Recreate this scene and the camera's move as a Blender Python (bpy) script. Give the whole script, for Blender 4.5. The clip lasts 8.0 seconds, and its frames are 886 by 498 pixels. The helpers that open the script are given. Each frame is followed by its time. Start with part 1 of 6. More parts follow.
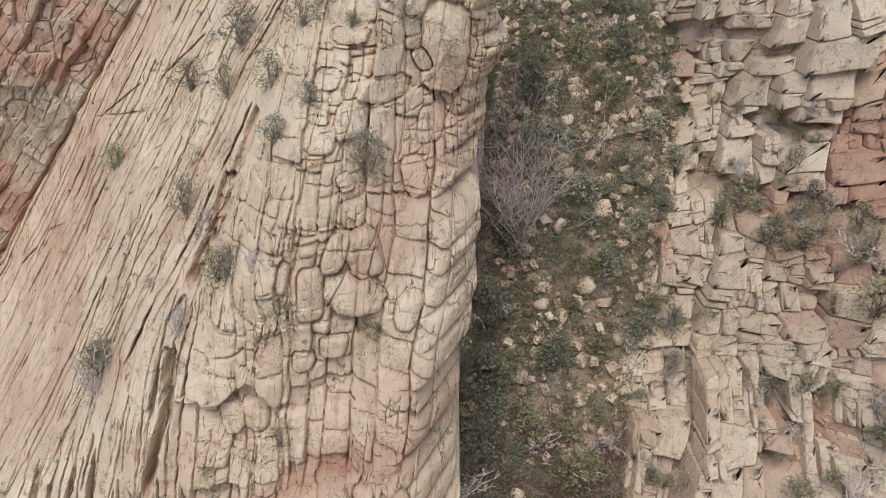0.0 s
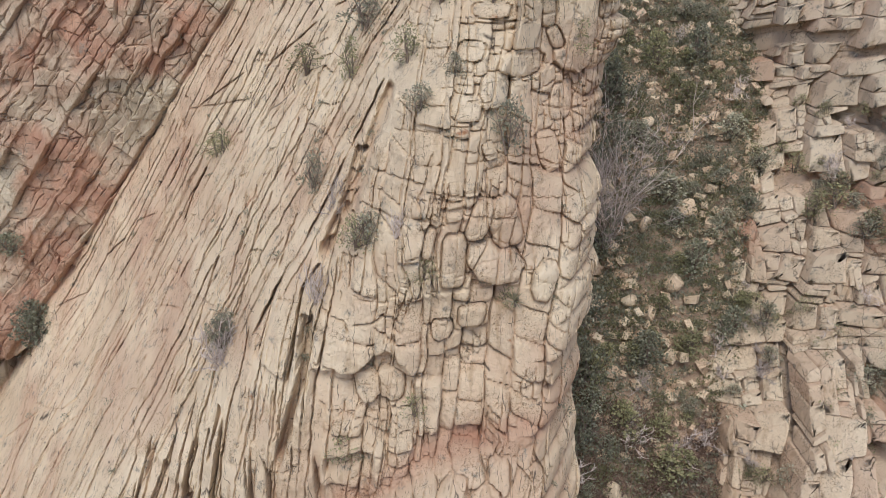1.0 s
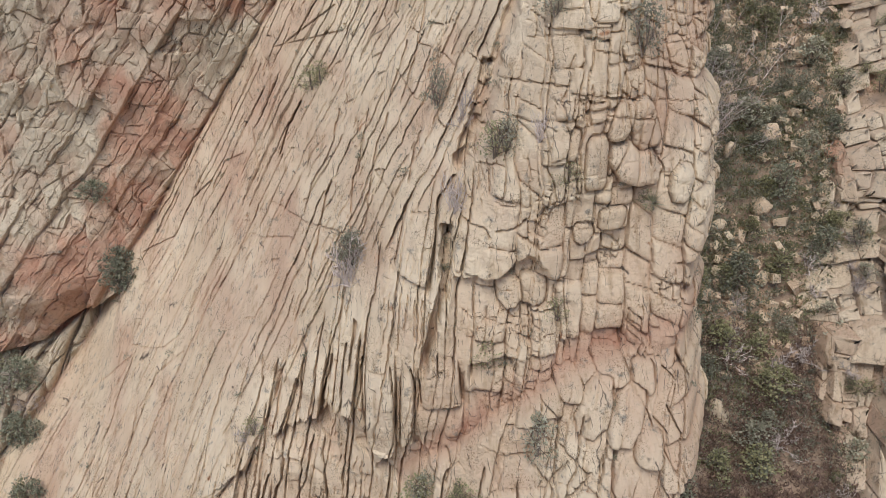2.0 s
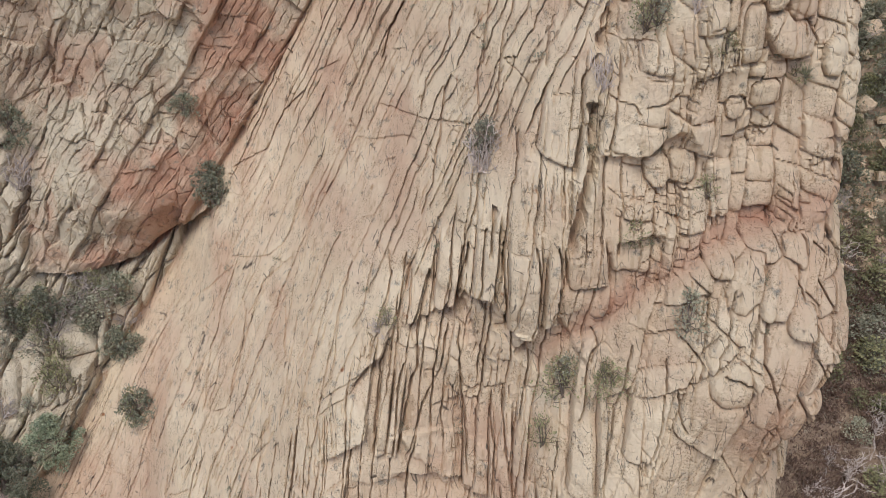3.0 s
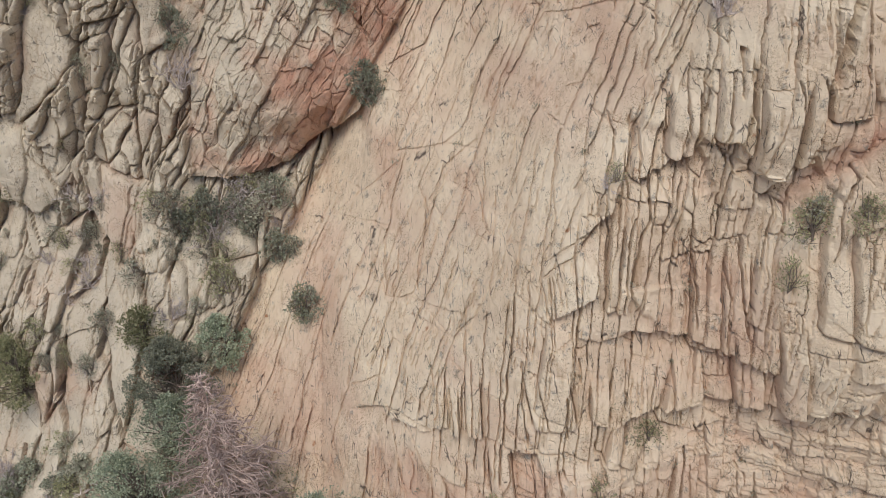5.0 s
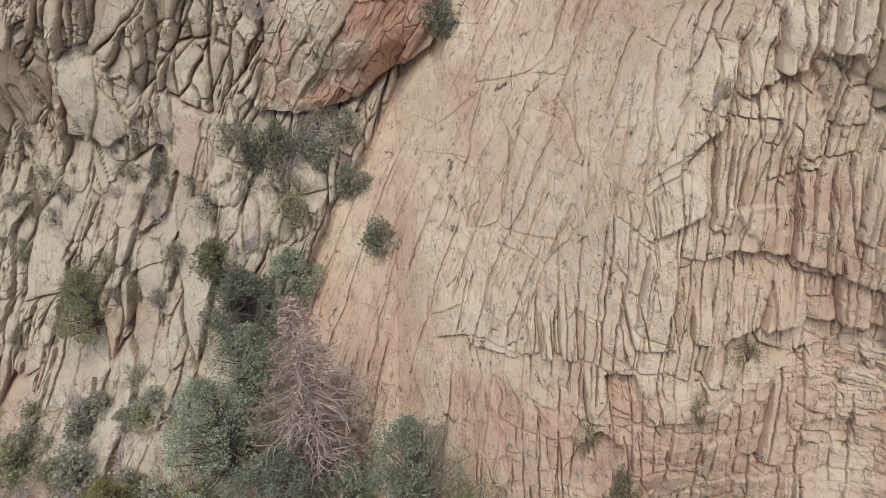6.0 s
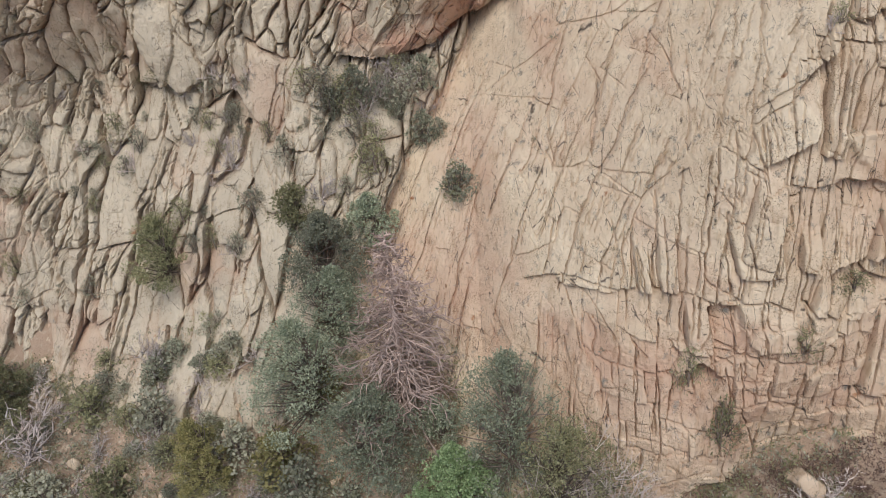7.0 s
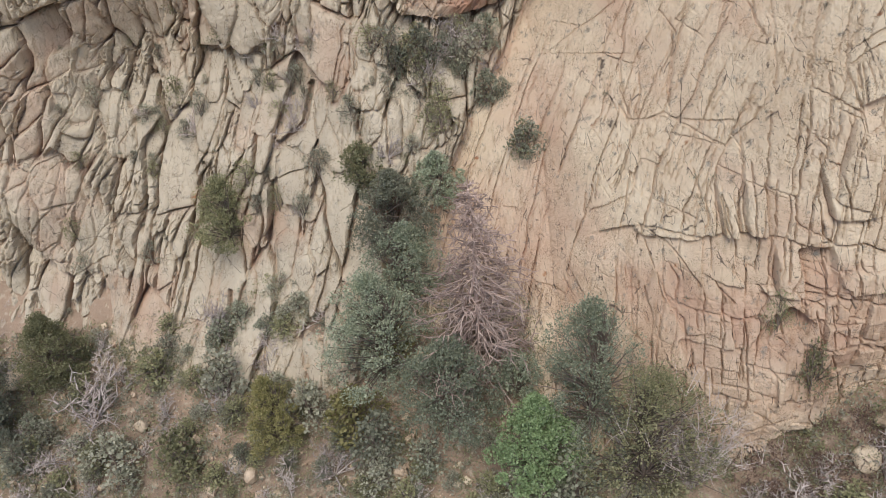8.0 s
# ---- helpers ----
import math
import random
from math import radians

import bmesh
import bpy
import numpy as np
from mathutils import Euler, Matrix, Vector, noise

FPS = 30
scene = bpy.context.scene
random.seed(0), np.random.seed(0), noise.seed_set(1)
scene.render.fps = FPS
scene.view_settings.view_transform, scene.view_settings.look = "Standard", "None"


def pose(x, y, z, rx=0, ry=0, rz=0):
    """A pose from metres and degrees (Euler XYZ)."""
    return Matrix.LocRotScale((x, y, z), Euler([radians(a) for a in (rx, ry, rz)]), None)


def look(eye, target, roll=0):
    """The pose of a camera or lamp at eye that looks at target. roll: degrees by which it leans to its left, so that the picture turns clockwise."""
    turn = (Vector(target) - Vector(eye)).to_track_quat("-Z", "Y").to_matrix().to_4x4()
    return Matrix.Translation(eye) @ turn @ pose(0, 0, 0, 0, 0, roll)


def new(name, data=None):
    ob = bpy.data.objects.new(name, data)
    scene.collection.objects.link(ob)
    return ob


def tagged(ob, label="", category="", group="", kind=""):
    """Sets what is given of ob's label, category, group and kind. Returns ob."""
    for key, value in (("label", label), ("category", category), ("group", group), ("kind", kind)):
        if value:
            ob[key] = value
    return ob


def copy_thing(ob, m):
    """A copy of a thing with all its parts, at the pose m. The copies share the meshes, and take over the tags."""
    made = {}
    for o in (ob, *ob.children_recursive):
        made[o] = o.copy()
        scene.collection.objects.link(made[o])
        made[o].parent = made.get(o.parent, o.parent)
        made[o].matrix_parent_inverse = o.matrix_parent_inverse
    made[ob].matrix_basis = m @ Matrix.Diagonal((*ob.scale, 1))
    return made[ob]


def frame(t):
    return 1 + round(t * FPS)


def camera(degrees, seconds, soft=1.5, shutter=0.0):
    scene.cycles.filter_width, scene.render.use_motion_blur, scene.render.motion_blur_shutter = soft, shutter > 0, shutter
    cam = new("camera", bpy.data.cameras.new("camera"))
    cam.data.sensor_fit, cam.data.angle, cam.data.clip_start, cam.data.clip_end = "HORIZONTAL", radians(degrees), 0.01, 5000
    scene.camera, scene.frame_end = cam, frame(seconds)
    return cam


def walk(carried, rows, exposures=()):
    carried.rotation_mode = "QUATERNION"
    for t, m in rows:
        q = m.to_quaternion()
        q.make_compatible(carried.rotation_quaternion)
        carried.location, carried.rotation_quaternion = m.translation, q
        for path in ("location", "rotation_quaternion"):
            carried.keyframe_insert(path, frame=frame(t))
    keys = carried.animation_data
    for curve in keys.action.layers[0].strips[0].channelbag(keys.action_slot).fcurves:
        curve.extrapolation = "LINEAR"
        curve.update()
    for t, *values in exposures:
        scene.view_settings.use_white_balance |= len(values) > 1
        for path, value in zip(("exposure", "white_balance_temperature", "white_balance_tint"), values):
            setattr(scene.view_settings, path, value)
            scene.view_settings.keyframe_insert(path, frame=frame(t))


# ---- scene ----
SKY, SUN, SUN_FROM = 0.14, 2.36, (-8, -46, 78)
cam = camera(60.0, 8.0, soft=0.6)
ROWS = [
    (0, (-0.025, -0.009, 30.019), (-0.003, 1.806, 29.181), 0.1),
    (0.5, (-1.955, -0.432, 29.153), (-1.937, 1.419, 28.396), 0.6),
    (1, (-4.142, -0.934, 28.217), (-4.129, 0.919, 27.464), 0.8),
    (1.2, (-4.954, -1.125, 27.868), (-4.942, 0.729, 27.118), 0.7),
    (2.3, (-9.599, -2.186, 25.879), (-9.604, -0.374, 25.031), -1.6),
    (2.5, (-10.44, -2.346, 25.526), (-10.453, -0.543, 24.66), -1.7),
    (3, (-12.603, -2.841, 24.635), (-12.637, -1.072, 23.702), -2.6),
    (3.5, (-14.56, -3.264, 23.842), (-14.615, -1.512, 22.879), -3.4),
    (4, (-16.565, -3.736, 23.01), (-16.633, -1.991, 22.035), -4.1),
    (4.5, (-18.58, -4.198, 22.187), (-18.653, -2.463, 21.195), -4.7),
    (4.7, (-19.4, -4.4, 21.84), (-19.473, -2.664, 20.85), -4.7),
    (5.8, (-23.819, -5.532, 19.952), (-23.885, -3.815, 18.929), -4.4),
    (6, (-24.6, -5.733, 19.63), (-24.674, -4.028, 18.588), -4.3),
    (6.5, (-26.606, -6.3, 18.779), (-26.687, -4.608, 17.716), -4.4),
    (7, (-28.596, -6.879, 17.979), (-28.68, -5.19, 16.91), -4.5),
    (7.5, (-30.562, -7.437, 17.15), (-30.64, -5.747, 16.082), -4.6),
    (8, (-32.375, -7.956, 16.384), (-32.451, -6.268, 15.314), -4.8),
]
walk(cam, [(t, look(eye, aim, roll)) for t, eye, aim, roll in ROWS], [(0, 0.09), (1.2, 0.05), (2.3, -0.03), (4.7, -0.04), (5.8, -0.08), (8, 0.04)])

# ---- sky, sun ----
world = bpy.data.worlds.new("overcast_sky")
scene.world = world
world.use_nodes = True
wn = world.node_tree.nodes
sky = wn.new("ShaderNodeTexSky")
sky.sky_type, sky.sun_disc = "NISHITA", False
sky.sun_elevation, sky.sun_rotation = radians(59.1), radians(-170.1)
sky.altitude, sky.air_density, sky.dust_density, sky.ozone_density = 1400, 1.0, 4.0, 0.6
wn["Background"].inputs["Strength"].default_value = SKY
world.node_tree.links.new(sky.outputs[0], wn["Background"].inputs["Color"])
sun = new("sun", bpy.data.lights.new("sun", "SUN"))
sun.data.energy, sun.data.angle, sun.data.color = SUN, radians(35), (1.0, 0.95, 0.87)
sun.matrix_world = look(SUN_FROM, (0, 0, 0))


# ---- materials ----
def material(name, rough=0.9):
    m = bpy.data.materials.new(name)
    m.use_nodes = True
    bsdf = m.node_tree.nodes["Principled BSDF"]
    bsdf.inputs["Roughness"].default_value = rough
    bsdf.inputs["Specular IOR Level"].default_value = 0.25
    return m, m.node_tree, bsdf


def node(tree, kind, **values):
    n = tree.nodes.new(kind)
    for key, value in values.items():
        n.inputs[key].default_value = value
    return n


def mix_colour(tree, fac, a, b, blend="MIX"):
    n = tree.nodes.new("ShaderNodeMix")
    n.data_type, n.blend_type = "RGBA", blend
    for socket, value in ((n.inputs[0], fac), (n.inputs[6], a), (n.inputs[7], b)):
        if isinstance(value, bpy.types.NodeSocket):
            tree.links.new(value, socket)
        elif isinstance(value, (int, float)):
            socket.default_value = value
        else:
            socket.default_value = (*value, 1)
    return n.outputs[2]


def ramp(tree, value, lo, hi):
    n = tree.nodes.new("ShaderNodeMapRange")
    n.interpolation_type = "SMOOTHSTEP"
    n.inputs[1].default_value, n.inputs[2].default_value = lo, hi
    tree.links.new(value, n.inputs[0])
    return n.outputs[0]


def noise_of(tree, scale, detail=4.0, stretch=None, rough=0.55):
    coord = tree.nodes.new("ShaderNodeNewGeometry")
    n = node(tree, "ShaderNodeTexNoise", Scale=scale, Detail=detail, Roughness=rough)
    if stretch:
        mp = tree.nodes.new("ShaderNodeMapping")
        mp.inputs["Scale"].default_value = stretch
        mp.inputs["Rotation"].default_value = (0, radians(20), 0)
        tree.links.new(coord.outputs["Position"], mp.inputs[0])
        tree.links.new(mp.outputs[0], n.inputs["Vector"])
    else:
        tree.links.new(coord.outputs["Position"], n.inputs["Vector"])
    return n.outputs["Fac"]


def sandstone(name, pale, pale2, red, red2, joints_seen):
    """Weathered sandstone: a pale rind over red rock; the mesh says where the rind is gone ('bare')."""
    m, tree, bsdf = material(name, 0.95)
    bare = tree.nodes.new("ShaderNodeAttribute")
    bare.attribute_name = "bare"
    light = mix_colour(tree, ramp(tree, noise_of(tree, 0.35, 5), 0.35, 0.65), pale, pale2)
    deep = mix_colour(tree, ramp(tree, noise_of(tree, 0.5, 5), 0.35, 0.65), red, red2)
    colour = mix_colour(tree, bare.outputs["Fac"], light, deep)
    # grey lichen and desert varnish in blotches, rusty flecks
    colour = mix_colour(tree, ramp(tree, noise_of(tree, 2.2, 6, rough=0.7), 0.56, 0.72), colour, (0.30, 0.275, 0.235))
    colour = mix_colour(tree, ramp(tree, noise_of(tree, 1.3, 6, rough=0.65), 0.64, 0.75), colour, (0.42, 0.22, 0.12))
    streak = noise_of(tree, 1.6, 4, (2.2, 1.0, 0.22))
    colour = mix_colour(tree, ramp(tree, streak, 0.52, 0.78), colour, (0.72, 0.66, 0.60), "MULTIPLY")
    pitted = ramp(tree, noise_of(tree, 1.1, 4), 0.44, 0.62)
    for scale, lo, hi, dark in ((13, 0.53, 0.62, (0.52, 0.47, 0.42)), (24, 0.55, 0.66, (0.58, 0.53, 0.48))):
        some = tree.nodes.new("ShaderNodeMath")
        some.operation = "MULTIPLY"
        tree.links.new(ramp(tree, noise_of(tree, scale, 4, rough=0.75), lo, hi), some.inputs[0])
        tree.links.new(pitted, some.inputs[1])
        colour = mix_colour(tree, some.outputs[0], colour, dark, "MULTIPLY")
    # hairline joints: long ones with the grain, and small cross breaks
    shut = None
    for scale, stretch, width, lo, hi in joints_seen:
        line = tree.nodes.new("ShaderNodeTexVoronoi")
        line.feature = "DISTANCE_TO_EDGE"
        line.inputs["Scale"].default_value = scale
        geo = tree.nodes.new("ShaderNodeNewGeometry")
        wob = node(tree, "ShaderNodeTexNoise", Scale=1.1, Detail=6.0, Roughness=0.6)
        add = tree.nodes.new("ShaderNodeMix")
        add.data_type, add.blend_type = "RGBA", "LINEAR_LIGHT"
        add.inputs[0].default_value = 0.22
        mp = tree.nodes.new("ShaderNodeMapping")
        mp.inputs["Scale"].default_value = stretch
        mp.inputs["Rotation"].default_value = (0, radians(18), 0)
        tree.links.new(geo.outputs["Position"], wob.inputs["Vector"])
        tree.links.new(geo.outputs["Position"], add.inputs[6])
        tree.links.new(wob.outputs["Color"], add.inputs[7])
        tree.links.new(add.outputs[2], mp.inputs[0])
        tree.links.new(mp.outputs[0], line.inputs["Vector"])
        thin = ramp(tree, line.outputs["Distance"], width, 0.0)
        mask = ramp(tree, noise_of(tree, 0.8 + 0.3 * stretch[0], 3), lo, hi)
        both = tree.nodes.new("ShaderNodeMath")
        both.operation = "MULTIPLY"
        tree.links.new(thin, both.inputs[0])
        tree.links.new(mask, both.inputs[1])
        if shut is None:
            shut = both.outputs[0]
        else:
            most = tree.nodes.new("ShaderNodeMath")
            most.operation = "MAXIMUM"
            tree.links.new(shut, most.inputs[0])
            tree.links.new(both.outputs[0], most.inputs[1])
            shut = most.outputs[0]
    colour = mix_colour(tree, shut, colour, (0.13, 0.10, 0.08))
    tree.links.new(colour, bsdf.inputs["Base Color"])
    bump = node(tree, "ShaderNodeBump", Strength=1.0, Distance=0.14)
    rough = noise_of(tree, 5, 12, rough=0.72)
    tree.links.new(rough, bump.inputs["Height"])
    tree.links.new(bump.outputs[0], bsdf.inputs["Normal"])
    return m


def soil(name, a, b, c):
    m, tree, bsdf = material(name, 1.0)
    colour = mix_colour(tree, ramp(tree, noise_of(tree, 0.25, 6), 0.4, 0.62), a, b)
    colour = mix_colour(tree, ramp(tree, noise_of(tree, 2.5, 6, rough=0.7), 0.5, 0.66), colour, c)
    colour = mix_colour(tree, ramp(tree, noise_of(tree, 20, 5, rough=0.75), 0.52, 0.7), colour, (0.5, 0.47, 0.44), "MULTIPLY")
    tree.links.new(colour, bsdf.inputs["Base Color"])
    bump = node(tree, "ShaderNodeBump", Strength=0.9, Distance=0.12)
    tree.links.new(noise_of(tree, 6, 8, rough=0.7), bump.inputs["Height"])
    tree.links.new(bump.outputs[0], bsdf.inputs["Normal"])
    return m


def leaf(name, a, b, rough=0.7, thin=0.35):
    """Foliage: colour varies from leaf to leaf and from plant to plant."""
    m, tree, bsdf = material(name, rough)
    geo = tree.nodes.new("ShaderNodeNewGeometry")
    info = tree.nodes.new("ShaderNodeObjectInfo")
    colour = mix_colour(tree, geo.outputs["Random Per Island"], a, b)
    hue = tree.nodes.new("ShaderNodeHueSaturation")
    spread = tree.nodes.new("ShaderNodeMapRange")
    spread.inputs[3].default_value, spread.inputs[4].default_value = 0.75, 1.25
    tree.links.new(info.outputs["Random"], spread.inputs[0])
    tree.links.new(spread.outputs[0], hue.inputs["Value"])
    tree.links.new(colour, hue.inputs["Color"])
    tree.links.new(hue.outputs[0], bsdf.inputs["Base Color"])
    sheer = tree.nodes.new("ShaderNodeBsdfTranslucent")
    both = tree.nodes.new("ShaderNodeMixShader")
    both.inputs[0].default_value = thin
    tree.links.new(hue.outputs[0], sheer.inputs["Color"])
    tree.links.new(bsdf.outputs[0], both.inputs[1])
    tree.links.new(sheer.outputs[0], both.inputs[2])
    tree.links.new(both.outputs[0], tree.nodes["Material Output"].inputs["Surface"])
    return m


COLOURS = ((0.79, 0.668, 0.500), (0.70, 0.568, 0.412), (0.56, 0.345, 0.245), (0.47, 0.265, 0.185))
ROCK = sandstone("pale_sandstone", *COLOURS, ((1.0, (1.7, 0.25, 0.15), 0.016, 0.48, 0.58), (1.0, (3.4, 0.4, 0.34), 0.020, 0.58, 0.66), (1.0, (1.6, 0.8, 1.3), 0.018, 0.58, 0.66)))
BLOCKY = sandstone("blocky_sandstone", (0.80, 0.685, 0.53), (0.73, 0.60, 0.45), *COLOURS[2:], ((1.0, (0.9, 0.9, 0.6), 0.014, 0.50, 0.60), (1.0, (2.2, 1.6, 1.5), 0.022, 0.52, 0.62)))
LICHENED = sandstone("lichened_sandstone", (0.66, 0.575, 0.445), (0.55, 0.475, 0.365), *COLOURS[2:], ((1.0, (0.9, 0.9, 0.6), 0.014, 0.50, 0.60), (1.0, (2.2, 1.6, 1.5), 0.022, 0.52, 0.62)))
EARTH = soil("stony_red_soil", (0.41, 0.30, 0.22), (0.31, 0.23, 0.17), (0.52, 0.43, 0.33))
SAGE = leaf("sage_leaves", (0.269, 0.276, 0.202), (0.511, 0.497, 0.390))
OLIVE = leaf("olive_leaves", (0.215, 0.222, 0.122), (0.431, 0.416, 0.245))
DARK = leaf("dark_green_leaves", (0.194, 0.207, 0.151), (0.411, 0.420, 0.319))
TEAL = leaf("blue_green_needles", (0.218, 0.260, 0.185), (0.504, 0.538, 0.394))
FRESH = leaf("fresh_green_leaves", (0.220, 0.308, 0.149), (0.418, 0.528, 0.297))
YELLOW = leaf("yellow_green_leaves", (0.260, 0.250, 0.102), (0.520, 0.469, 0.230))
RUST = leaf("russet_leaves", (0.30, 0.17, 0.11), (0.45, 0.28, 0.20))
BROWN = leaf("brown_dry_scrub", (0.12, 0.078, 0.062), (0.25, 0.17, 0.135), 0.85, 0.0)
DRY = leaf("dry_twigs", (0.44, 0.37, 0.335), (0.68, 0.60, 0.565), 0.9, 0.0)
BARK = leaf("grey_bark", (0.15, 0.12, 0.10), (0.26, 0.21, 0.175), 0.95, 0.0)
DEAD = leaf("dead_wood", (0.351, 0.264, 0.228), (0.570, 0.449, 0.396), 0.9, 0.0)


EDGE_Z = [-10, -3, 0, 5, 10, 14, 18, 21, 24, 28]
EDGE_X = [-2.45, -1.25, -0.45, -0.15, -0.15, 0.35, 0.95, 1.15, 1.75, 2.15]
LUMPS = []
LUMPS += [(-56, -3, -0.75, 3.8), (-52, -3, -0.36, 3.8), (-52, 1, 1.47, 3.8), (-48, -3, 1.11, 3.8), (-48, 1, 0.53, 3.8), (-48, 5, 2.19, 3.8), (-44, 1, -0.72, 3.8), (-44, 5, -0.62, 3.8), (-44, 9, -0.29, 3.8), (-40, -3, -0.67, 3.8), (-40, 13, -0.91, 3.8), (-36, -3, 0.29, 3.8)]
LUMPS += [(-36, 1, -0.64, 3.8), (-36, 5, 0.28, 3.8), (-32, -3, 0.5, 3.8), (-32, 1, 0.47, 3.8), (-32, 5, 2.69, 3.8), (-28, -3, -0.13, 3.8), (-28, 1, -0.8, 3.8), (-28, 5, 0.81, 3.8), (-28, 9, -0.45, 3.8), (-24, -3, 0.24, 3.8), (-24, 1, -0.27, 3.8), (-24, 5, 0.56, 3.8)]
LUMPS += [(-24, 9, 0.28, 3.8), (-24, 13, 0.97, 3.8), (-24, 17, 0.54, 3.8), (-20, -7, -0.81, 3.8), (-20, 9, 0.28, 3.8), (-20, 13, 1.39, 3.8), (-20, 17, 0.5, 3.8), (-20, 21, -0.14, 3.8), (-16, -7, 0.56, 3.8), (-16, -3, -0.57, 3.8), (-16, 1, -0.75, 3.8), (-16, 5, 0.23, 3.8)]
LUMPS += [(-16, 9, -1.69, 3.8), (-16, 17, 1.29, 3.8), (-16, 21, -0.26, 3.8), (-12, -3, 1.02, 3.8), (-12, 1, 0.53, 3.8), (-12, 5, 1.08, 3.8), (-12, 9, 1.25, 3.8), (-12, 13, -0.68, 3.8), (-12, 17, -0.6, 3.8), (-12, 21, 0.53, 3.8), (-8, 5, -1.48, 3.8), (-8, 9, -0.26, 3.8)]
LUMPS += [(-8, 13, 0.2, 3.8), (-8, 17, -0.87, 3.8), (-8, 21, 0.2, 3.8), (-4, 5, 1.38, 3.8), (-4, 9, -1.05, 3.8), (-4, 17, -0.7, 3.8), (-4, 21, -0.17, 3.8), (-4, 25, -0.77, 3.8), (0, 1, -2.42, 3.8), (0, 9, -2.04, 3.8), (0, 13, -0.83, 3.8), (0, 17, -0.73, 3.8)]
LUMPS += [(0, 25, -0.39, 3.8)]
LUMPS += [(2, 24, 1.45, 3.2), (-18, 6, -0.95, 3.2), (-42, 2, 1.80, 3.2), (-52, 4, 1.47, 3.2), (-34, 14, 1.15, 3.2), (-22, 16, -0.66, 3.2), (-10, 20, -0.89, 3.2), (-4, 16, 1.31, 3.2), (-16, -8, 1.12, 3.2), (-48, 0, -1.04, 3.2), (-10, 12, -0.85, 3.2), (-46, -8, 0.82, 3.2), (-54, -6, 0.76, 3.2), (-34, -2, 0.73, 3.2), (-4, 22, -0.91, 3.2), (0, 24, 1.13, 3.2), (-20, 10, 0.99, 3.2), (-20, 4, -0.83, 3.2), (-20, -4, -0.49, 3.2), (-8, 4, -0.76, 3.2), (-16, 8, -0.52, 3.2), (-22, 14, -0.77, 3.2)]
RIGHT_LUMPS = []
RIGHT_LUMPS += [(8, 9, -1.12, 3.5), (12, 9, 0.31, 3.5), (12, 13, 0.58, 3.5), (12, 17, -0.17, 3.5), (12, 21, 3.86, 3.5), (16, 17, -1.26, 3.5), (16, 21, 0.37, 3.5), (16, 25, -4.4, 3.5)]
GROUND_PLANE = [-15.974, 0.271, 0.798]
GROUND_LUMPS = []
GROUND_LUMPS += [(-56, 27, 0.23, 7), (-49, 20, 1.72, 7), (-49, 27, -2.03, 7), (-42, 20, -0.46, 7), (-35, 20, -0.29, 7), (-21, 13, -0.46, 7), (-14, 13, 1.7, 7), (0, 27, 3.4, 7), (7, 20, -0.56, 7), (7, 27, -2.85, 7), (7, 34, 0.43, 7), (7, 41, 0.8, 7)]
GROUND_LUMPS += [(7, 48, 0.46, 7)]


# ---- numeric helpers: hashing, noise, joint patterns ----
def rnd(i, j, seed):
    """A repeatable random number in 0..1 for integer cells."""
    h = (i.astype(np.int64) * 374761393 + j.astype(np.int64) * 668265263 + seed * 974634777) & 0xFFFFFFFF
    h = ((h ^ (h >> 13)) * 1274126177) & 0xFFFFFFFF
    h = ((h ^ (h >> 16)) * 2246822519) & 0xFFFFFFFF
    return ((h ^ (h >> 15)) & 0xFFFFFF) / 16777216.0


def vnoise(a, b, seed):
    """Smooth value noise in -1..1."""
    i, j = np.floor(a), np.floor(b)
    f, g = a - i, b - j
    f, g = f * f * f * (f * (f * 6 - 15) + 10), g * g * g * (g * (g * 6 - 15) + 10)
    p, q = rnd(i, j, seed), rnd(i + 1, j, seed)
    r, s = rnd(i, j + 1, seed), rnd(i + 1, j + 1, seed)
    return 2 * ((p * (1 - f) + q * f) * (1 - g) + (r * (1 - f) + s * f) * g) - 1


def fbm(a, b, seed, octaves=4, gain=0.5):
    total, amp = 0.0, 1.0
    for o in range(octaves):
        total = total + amp * vnoise(a * 2 ** o + 17.3 * o, b * 2 ** o - 9.1 * o, seed + o)
        amp *= gain
    return total


def sstep(lo, hi, v):
    t = np.clip((v - lo) / (hi - lo), 0, 1)
    return t * t * (3 - 2 * t)


def smax(a, b, k):
    h = np.clip(0.5 + (a - b) / (2 * k), 0, 1)
    return b * (1 - h) + a * h + k * h * (1 - h)


def smin(a, b, k):
    return -smax(-a, -b, k)


# ---- the cliffs' large shape: y (depth) over x and z ----
def swell(x, z, lumps):
    """Broad bulges (minus) and hollows (plus) of a rock face: x, z, depth, radius."""
    total = 0.0
    for cx, cz, depth, radius in lumps:
        total = total + depth * np.exp(-((x - cx) ** 2 + (z - cz) ** 2) / radius ** 2)
    return total


def edge_line(z):
    """x of the buttress's outer corner at a height."""
    level = z / 0.95 + 0.4 * vnoise(z * 0.7, z * 0, 15)
    course = np.floor(level)
    round_face = 1 - (2 * (level - course) - 1) ** 4
    return np.interp(z, EDGE_Z, EDGE_X) - 0.35 + 0.22 * round_face + 0.75 * (rnd(course, course * 0, 16) - 0.5) + 0.35 * vnoise(z * 0.55, z * 0, 17)


def slab_parts(x, z):
    slab = -9.97 - 1.363 * np.maximum(x, -28.5) - 0.35 * np.minimum(0, x + 28.5) + 1.158 * z
    front = 12.49 - 0.27 * x + 0.337 * z
    nose = 14.99 + 0.325 * x + 0.355 * z
    return slab, front, nose


